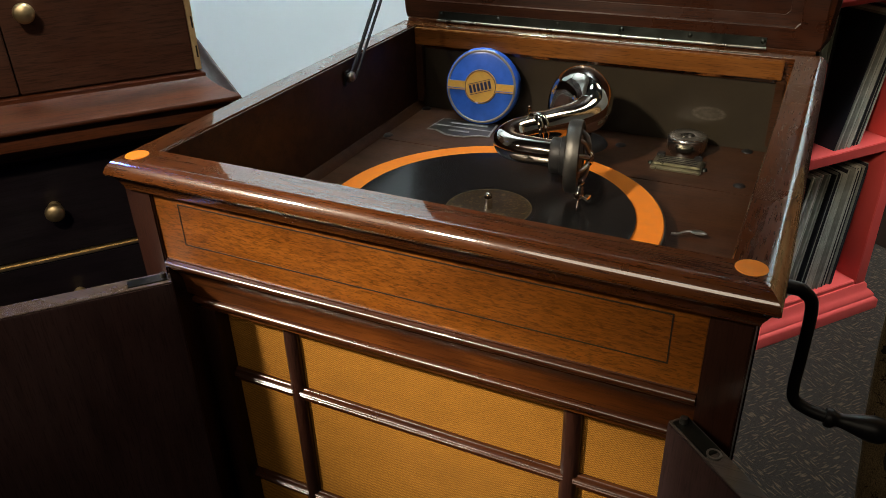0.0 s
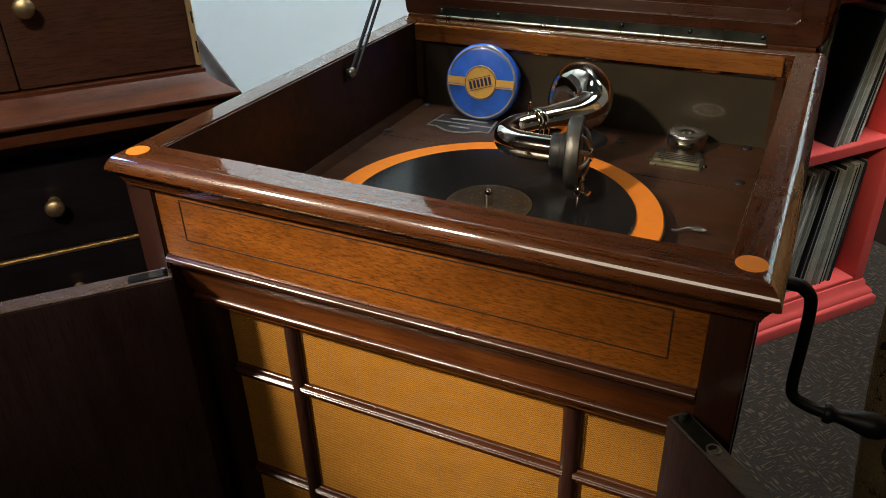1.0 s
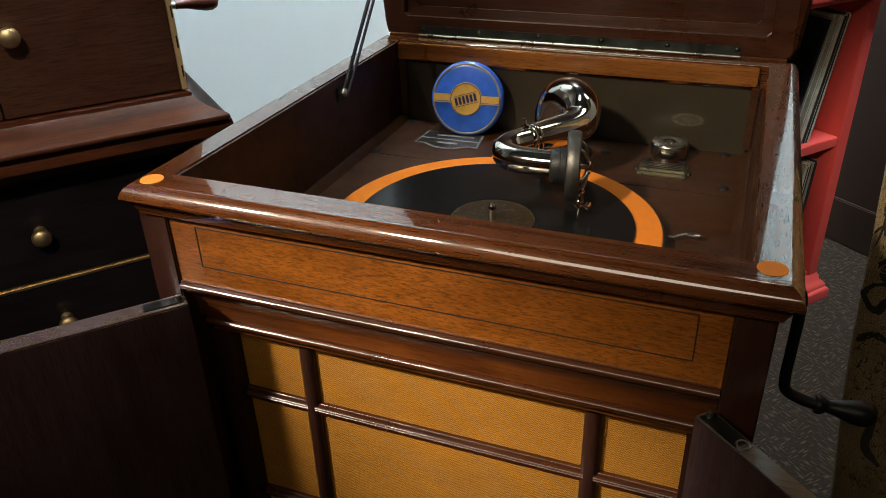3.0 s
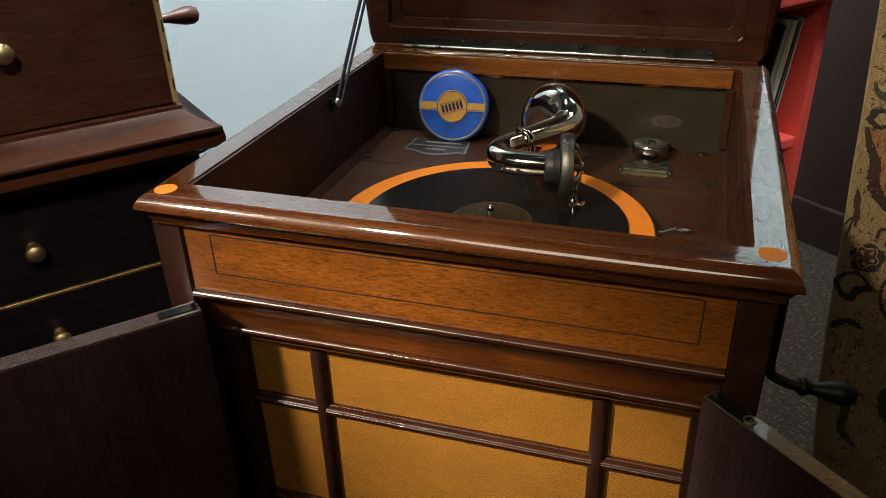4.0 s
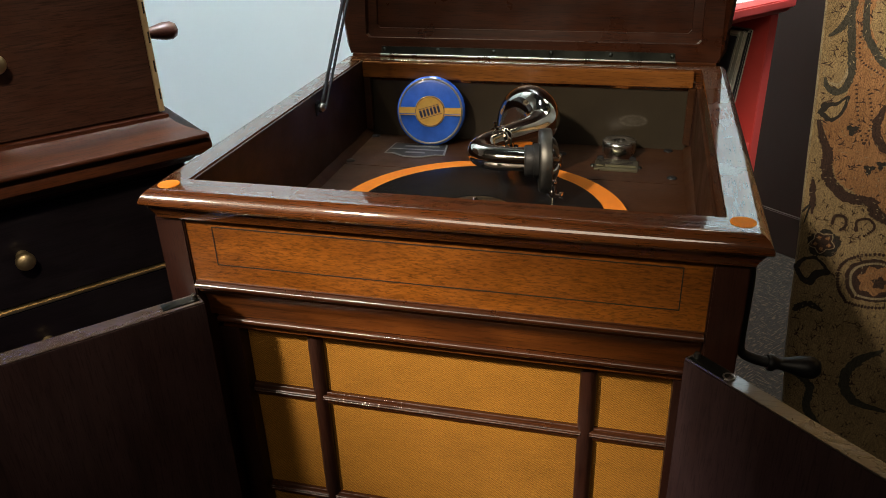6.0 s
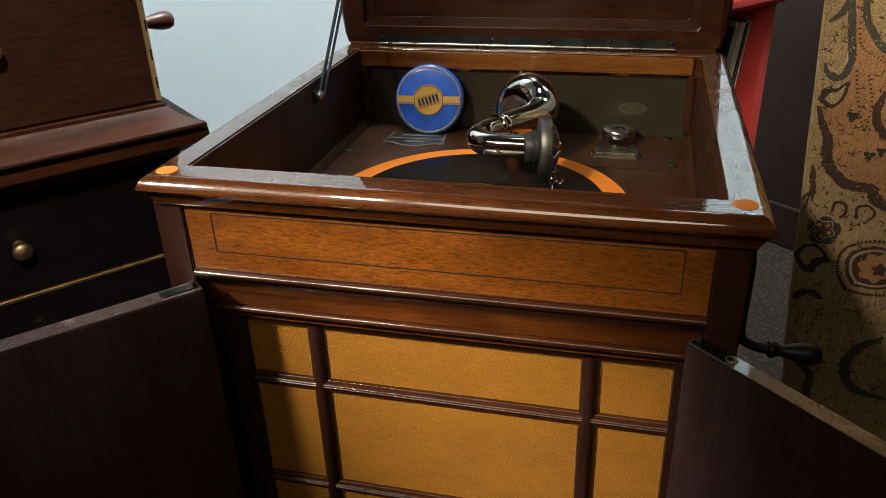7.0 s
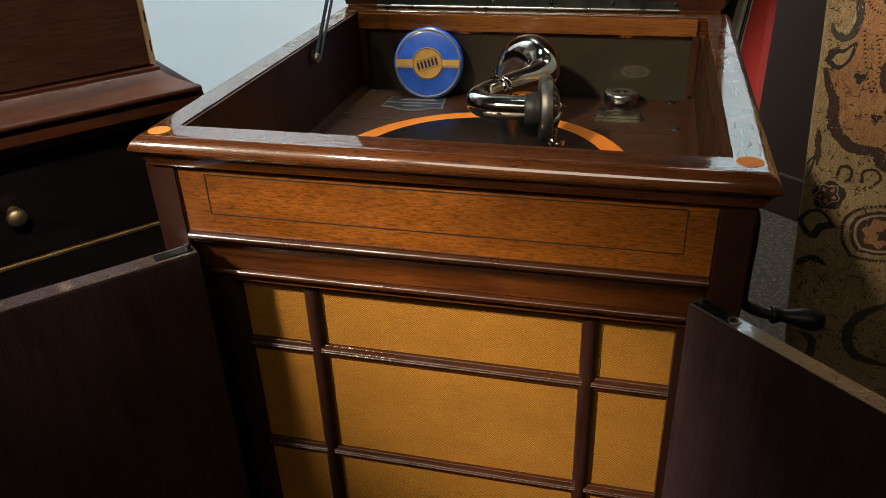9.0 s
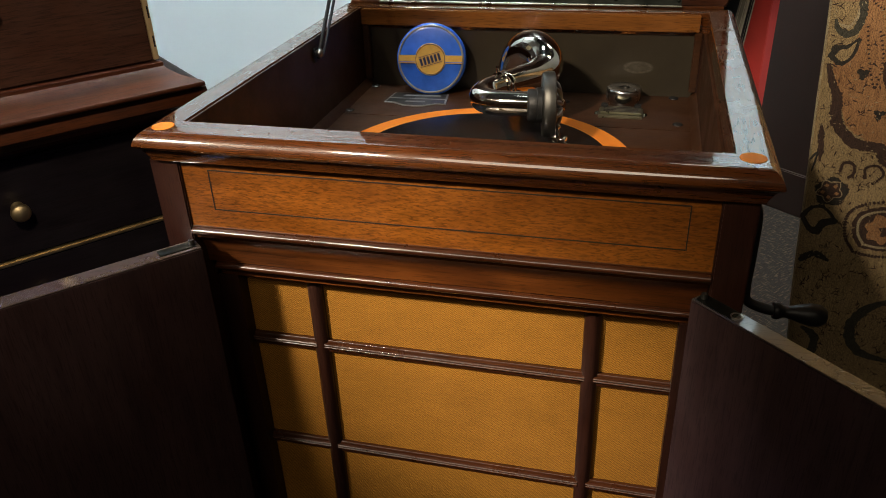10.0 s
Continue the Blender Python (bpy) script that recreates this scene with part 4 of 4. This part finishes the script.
def album(u, z, lean, thick, high, key, setback):
    ob = part("record_sleeve", box(-thick / 2, thick / 2, 0.0, 0.30, 0.0, high, 0.0006, segments=1), M[key], None)
    ob.matrix_world = ROOM @ pose(u, FV + setback, z, 0, lean, 0)
    return tagged(ob, {"sleeve": "worn grey cardboard record sleeve on a red shelf", "sleeve_light": "pale cardboard record sleeve on a red shelf", "sleeve_dark": "black cardboard record sleeve on a red shelf"}[key], "record sleeve", "records in the bookcase")


def row_of(u0, u1, z, lean0, lean1, count, high):
    for k in range(count):
        f = k / max(1, count - 1)
        key = "sleeve_dark" if k == 0 else rng.choice(["sleeve", "sleeve_light", "sleeve_dark"])
        album(u0 + (u1 - u0) * f, z, lean0 + (lean1 - lean0) * f, (u1 - u0) / count * 0.72, high + rng.uniform(-0.006, 0.004), key, 0.014 + rng.uniform(0, 0.008))


row_of(0.98, 1.076, 0.411, 0.5, 0.5, 34, 0.272)
row_of(1.142, 1.212, 0.4105, 13.5, 10.5, 26, 0.268)
row_of(1.055, 1.115, 0.075, 9.0, 8.0, 9, 0.285)
row_of(1.130, 1.238, 0.0745, 7.5, 4.5, 40, 0.283)
row_of(0.70, 1.03, 0.075, 1.0, 1.0, 30, 0.285)
row_of(0.68, 0.96, 0.411, 0.5, 0.5, 28, 0.272)

# ---- hanging tapestry ----
CLOTH_Y, CLOTH_TOP = 0.400, 1.60
EDGE_Z = [0.0, 0.306, 0.436, 0.513, 0.614, 0.681, 0.736, 0.775, 0.814, 0.890, 1.60]
EDGE_X = [0.402, 0.371, 0.355, 0.349, 0.3435, 0.339, 0.3355, 0.3335, 0.3305, 0.3255, 0.270]


def cloth_edge(z):
    return sum(float(np.interp(z + k * 0.012, EDGE_Z, EDGE_X)) for k in (-1, 0, 1)) / 3


def cloth_point(x, z, out=0.0):
    """A place on the hanging cloth; out: how far it stands proud."""
    a = max(0.0, x - cloth_edge(z))
    wave = 0.005 * math.sin(a * 24.0 + 0.8 + z * 1.5) + 0.002 * math.sin(z * 11.0 + a * 9.0)
    return Vector((x, CLOTH_Y + wave - 0.006 + 0.008 * max(0.0, 1 - a / 0.012) ** 2 - out, z))


tapestry = thing("tapestry", "hanging woven tapestry with paisley flowers in tan, rust and black", "tapestry")
bm = bmesh.new()
NA, NZ = 56, 110
for back in (0, 1):
    grid = []
    for j in range(NZ + 1):
        z = 0.004 + (CLOTH_TOP - 0.004) * j / NZ
        grid.append([bm.verts.new(cloth_point(cloth_edge(z) + 0.45 * (i / NA) ** 1.5, z, -0.0022 * back)) for i in range(NA + 1)])
    for j in range(NZ):
        for i in range(NA):
            bm.faces.new((grid[j][i], grid[j][i + 1], grid[j + 1][i + 1], grid[j + 1][i]))
part("cloth", bm, M["tapestry_ground"], tapestry, "tan woven ground", True)
part("edge_cord", tube([(*cloth_point(cloth_edge(0.01 + 0.0102 * k), 0.01 + 0.0102 * k, 0.0004), 0.0013) for k in range(155)], 8, 1), M["tapestry_pale"], tapestry, "", True)


def ribbon(points, width, name, key, out=0.0012, closed=False, ragged=0.20):
    """A woven band on the cloth along rows of x, z; its ends taper."""
    rows = smooth_path([(x, z, 0, 0) for x, z in (points + points[:1] if closed else points)], 14)
    bm = bmesh.new()
    last = None
    for i, r in enumerate(rows):
        p, q = rows[max(i - 1, 0)], rows[min(i + 1, len(rows) - 1)]
        t = Vector((q[0] - p[0], q[1] - p[1])).normalized()
        end = 1.0 if closed else min(1.0, 0.35 + 3.0 * min(i, len(rows) - 1 - i) / len(rows))
        n = Vector((-t[1], t[0])) * width * end
        j1, j2 = 1 + ragged * rng.uniform(-1, 1), 1 + ragged * rng.uniform(-1, 1)
        pair = [bm.verts.new(cloth_point(r[0] + n[0] * j1, r[1] + n[1] * j1, out)), bm.verts.new(cloth_point(r[0] - n[0] * j2, r[1] - n[1] * j2, out))]
        if last:
            bm.faces.new((last[0], last[1], pair[1], pair[0]))
        last = pair
    return part(name, bm, M[key], tapestry)


def patch(outline, name, key, out=0.0008, ragged=0.05):
    """A filled woven figure with a smooth outline of x, z rows."""
    rows = smooth_path([(x, z, 0, 0) for x, z in outline + outline[:1]], 8)[:-1]
    cx, cz = sum(r[0] for r in rows) / len(rows), sum(r[1] for r in rows) / len(rows)
    wob = [1 + ragged * rng.uniform(-1, 1) for r in rows]
    bm = bmesh.new()
    rings = [[bm.verts.new(cloth_point(cx + (r[0] - cx) * f * w, cz + (r[1] - cz) * f * w, out)) for r, w in zip(rows, wob)] for f in (0.02, 0.25, 0.5, 0.75, 1.0)]
    bm.faces.new(rings[0])
    n = len(rows)
    for a, b in zip(rings, rings[1:]):
        for k in range(n):
            bm.faces.new((a[k], a[(k + 1) % n], b[(k + 1) % n], b[k]))
    return part(name, bm, M[key], tapestry)


def petals(cx, cz, r, count=5, depth=0.25, turn=0.3):
    rows = []
    for k in range(count * 4):
        a = k * math.tau / (count * 4)
        rr = r * (1 - depth * (0.5 - 0.5 * math.cos(a * count)))
        rows.append((cx + rr * math.cos(a + turn), cz + rr * math.sin(a + turn)))
    return rows


def dotted(points, name, key, size=0.0012, closed=False):
    """Short stitches that follow a curve of x, z rows."""
    rows = smooth_path([(x, z, 0, 0) for x, z in (points + points[:1] if closed else points)], 7)
    bm = bmesh.new()
    for i, r in enumerate(rows[:-1]):
        q = rows[i + 1]
        t = Vector((q[0] - r[0], q[1] - r[1])).normalized()
        s = Vector((-t[1], t[0]))
        ring = []
        for u, v in ((-1, -0.5), (0.2, -1), (1, -0.3), (0.9, 0.6), (-0.2, 1), (-1, 0.4)):
            d = t * u * size + s * v * size * 1.5
            ring.append(bm.verts.new(cloth_point(r[0] + d[0], r[1] + d[1], 0.0019)))
        bm.faces.new(ring)
    return tagged(part(name, bm, M[key], tapestry), kind="stuff")


# warm field with its scalloped border
patch([(0.346, 0.93), (0.357, 0.848), (0.363, 0.804), (0.356, 0.776), (0.343, 0.757), (0.357, 0.723), (0.369, 0.691), (0.392, 0.675), (0.412, 0.668), (0.428, 0.650), (0.47, 0.640), (0.53, 0.70), (0.54, 0.80), (0.50, 0.90), (0.42, 0.95)], "medallion_field", "tapestry_rust", 0.0006, 0.01)
ribbon([(0.339, 0.758), (0.346, 0.739), (0.355, 0.720), (0.356, 0.703), (0.364, 0.686), (0.379, 0.672), (0.393, 0.668), (0.408, 0.667), (0.415, 0.655), (0.427, 0.647), (0.450, 0.637), (0.480, 0.640)], 0.0060, "medallion_border", "tapestry_dark", 0.0013, False, 0.22)
# grey-green panels and scrolls above
patch([(0.372, 0.93), (0.369, 0.87), (0.378, 0.846), (0.392, 0.828), (0.42, 0.815), (0.44, 0.85), (0.44, 0.92)], "panel", "tapestry_ground", 0.0009)
ribbon([(0.337, 0.806), (0.341, 0.796), (0.351, 0.791), (0.358, 0.797), (0.361, 0.811), (0.358, 0.831), (0.354, 0.852), (0.350, 0.874), (0.347, 0.90)], 0.0038, "scroll", "tapestry_green", 0.0013)
ribbon([(0.340, 0.802), (0.350, 0.799), (0.356, 0.808), (0.356, 0.818)], 0.0016, "scroll", "tapestry_pale", 0.0017)
ribbon([(0.333, 0.850), (0.342, 0.859), (0.347, 0.869), (0.350, 0.884), (0.349, 0.91)], 0.0034, "scroll", "tapestry_green", 0.0014)
ribbon([(0.359, 0.91), (0.364, 0.870), (0.367, 0.855), (0.375, 0.842), (0.389, 0.825), (0.41, 0.812)], 0.0036, "scroll", "tapestry_green", 0.0014)
ribbon([(0.400, 0.78), (0.396, 0.755), (0.405, 0.735), (0.42, 0.725)], 0.0045, "scroll", "tapestry_dark", 0.0014)
# speckled leaf
patch([(0.337, 0.765), (0.341, 0.778), (0.353, 0.780), (0.364, 0.788), (0.361, 0.766), (0.350, 0.757)], "leaf_shadow", "tapestry_black", 0.0012, 0.06)
patch([(0.343, 0.767), (0.347, 0.774), (0.354, 0.776), (0.361, 0.783), (0.358, 0.768), (0.351, 0.762)], "leaf", "tapestry_ground", 0.0016, 0.05)
# flower and leaf near the edge
patch(petals(0.3700, 0.6085, 0.0190, 5, 0.14), "flower_shadow", "tapestry_black", 0.0010, 0.06)
patch(petals(0.3680, 0.6100, 0.0152, 5, 0.30, 0.9), "flower", "tapestry_pale", 0.0014, 0.03)
patch(petals(0.3680, 0.6100, 0.0139, 5, 0.31, 0.9), "flower_middle", "tapestry_dark", 0.0018, 0.03)
for k in range(5):
    a = k * math.tau / 5 + 0.9
    patch(petals(0.3680 + 0.0078 * math.cos(a), 0.6100 + 0.0078 * math.sin(a), 0.0026, 4, 0.3), "petal", "tapestry_rust", 0.0022, 0.2)
patch([(0.343, 0.570), (0.351, 0.588), (0.366, 0.590), (0.384, 0.571), (0.372, 0.564), (0.366, 0.552), (0.353, 0.556)], "leaf_shadow", "tapestry_black", 0.0010, 0.05)
patch([(0.349, 0.572), (0.354, 0.585), (0.366, 0.586), (0.375, 0.576), (0.365, 0.572), (0.360, 0.562), (0.355, 0.564)], "leaf", "tapestry_ground", 0.0015, 0.04)
ribbon([(0.345, 0.690), (0.348, 0.668), (0.351, 0.645)], 0.0028, "stem", "tapestry_dark", 0.0013, False, 0.3)
ribbon([(0.340, 0.64), (0.347, 0.655), (0.345, 0.63)], 0.0010, "stem", "tapestry_black", 0.0013)
# heart-shaped paisley
HEART = [(0.407, 0.535), (0.395, 0.554), (0.392, 0.580), (0.405, 0.596), (0.434, 0.603), (0.464, 0.590), (0.474, 0.560), (0.458, 0.538), (0.432, 0.532)]


def shrunk(rows, f):
    return [(0.433 + (x - 0.433) * f, 0.568 + (z - 0.568) * f) for x, z in rows]


patch(shrunk(HEART, 0.80), "paisley_shadow", "tapestry_dark", 0.0010, 0.03)
patch(petals(0.433, 0.568, 0.0205, 7, 0.22), "paisley_field", "tapestry_rust", 0.0014, 0.05)
patch(petals(0.437, 0.566, 0.0090, 5, 0.35), "paisley_heart", "tapestry_dark", 0.0018, 0.10)
dotted(HEART, "paisley_stitches", "tapestry_dark", 0.0016, True)
dotted(shrunk(HEART, 0.66), "paisley_stitches", "tapestry_pale", 0.0013, True)
# stitched outlines
dotted([(0.374, 0.636), (0.376, 0.646), (0.386, 0.645), (0.388, 0.634), (0.383, 0.628)], "stitches", "tapestry_dark", 0.0013)
dotted([(0.368, 0.800), (0.376, 0.767), (0.388, 0.735), (0.389, 0.768), (0.379, 0.800)], "stitches", "tapestry_dark", 0.0010)
dotted([(0.358, 0.92), (0.361, 0.87), (0.366, 0.83), (0.385, 0.815), (0.41, 0.80)], "stitches", "tapestry_dark", 0.0009)
dotted([(0.401, 0.630), (0.399, 0.642), (0.410, 0.646), (0.418, 0.636), (0.408, 0.622)], "stitches", "tapestry_dark", 0.0012)
for x, z, r in ((0.374, 0.750, 0.0075), (0.399, 0.706, 0.0070), (0.410, 0.712, 0.0065)):
    patch(petals(x, z, r, 3, 0.55, 0.5), "sprig", "tapestry_black", 0.0013, 0.12)
# dark figures low on the cloth
ribbon([(0.352, 0.512), (0.358, 0.522), (0.368, 0.526), (0.384, 0.518)], 0.0040, "scroll", "tapestry_black")
ribbon([(0.46, 0.475), (0.435, 0.455), (0.425, 0.425), (0.44, 0.395), (0.48, 0.385)], 0.0060, "scroll", "tapestry_green")
ribbon([(0.37, 0.42), (0.388, 0.405), (0.39, 0.37), (0.41, 0.345)], 0.0050, "scroll", "tapestry_green")
# scattered stitches and twigs
bm = bmesh.new()


def stitch(x, z, t, l, w):
    ca, sa = math.cos(t), math.sin(t)
    bm.faces.new([bm.verts.new(cloth_point(x + ca * p * l - sa * q * w, z + sa * p * l + ca * q * w, 0.0011)) for p, q in ((-1, -0.3), (0, -1), (1, -0.3), (1, 0.3), (0, 1), (-1, 0.3))])


for k in range(1000):
    z = rng.uniform(0.30, 0.99)
    x = cloth_edge(z) + 0.004 + 0.19 * rng.random()
    t = rng.uniform(0, math.pi)
    stitch(x, z, t, rng.uniform(0.0012, 0.0034), rng.uniform(0.0004, 0.0010))
    if k % 3 == 0:
        for d in (0.7, -0.7):
            stitch(x + 0.003 * math.cos(t + d), z + 0.003 * math.sin(t + d), t + d, 0.0028, 0.0005)
tagged(part("woven_stitches", bm, M["tapestry_dark"], tapestry), kind="stuff")
bm = bmesh.new()
for k in range(420):
    z = rng.uniform(0.50, 0.95)
    stitch(cloth_edge(z) + 0.003 + 0.12 * rng.random(), z, rng.uniform(0, math.pi), rng.uniform(0.0010, 0.0022), 0.0004)
for v in bm.verts:
    v.co.y -= 0.0012
tagged(part("pale_stitches", bm, M["tapestry_pale"], tapestry), kind="stuff")
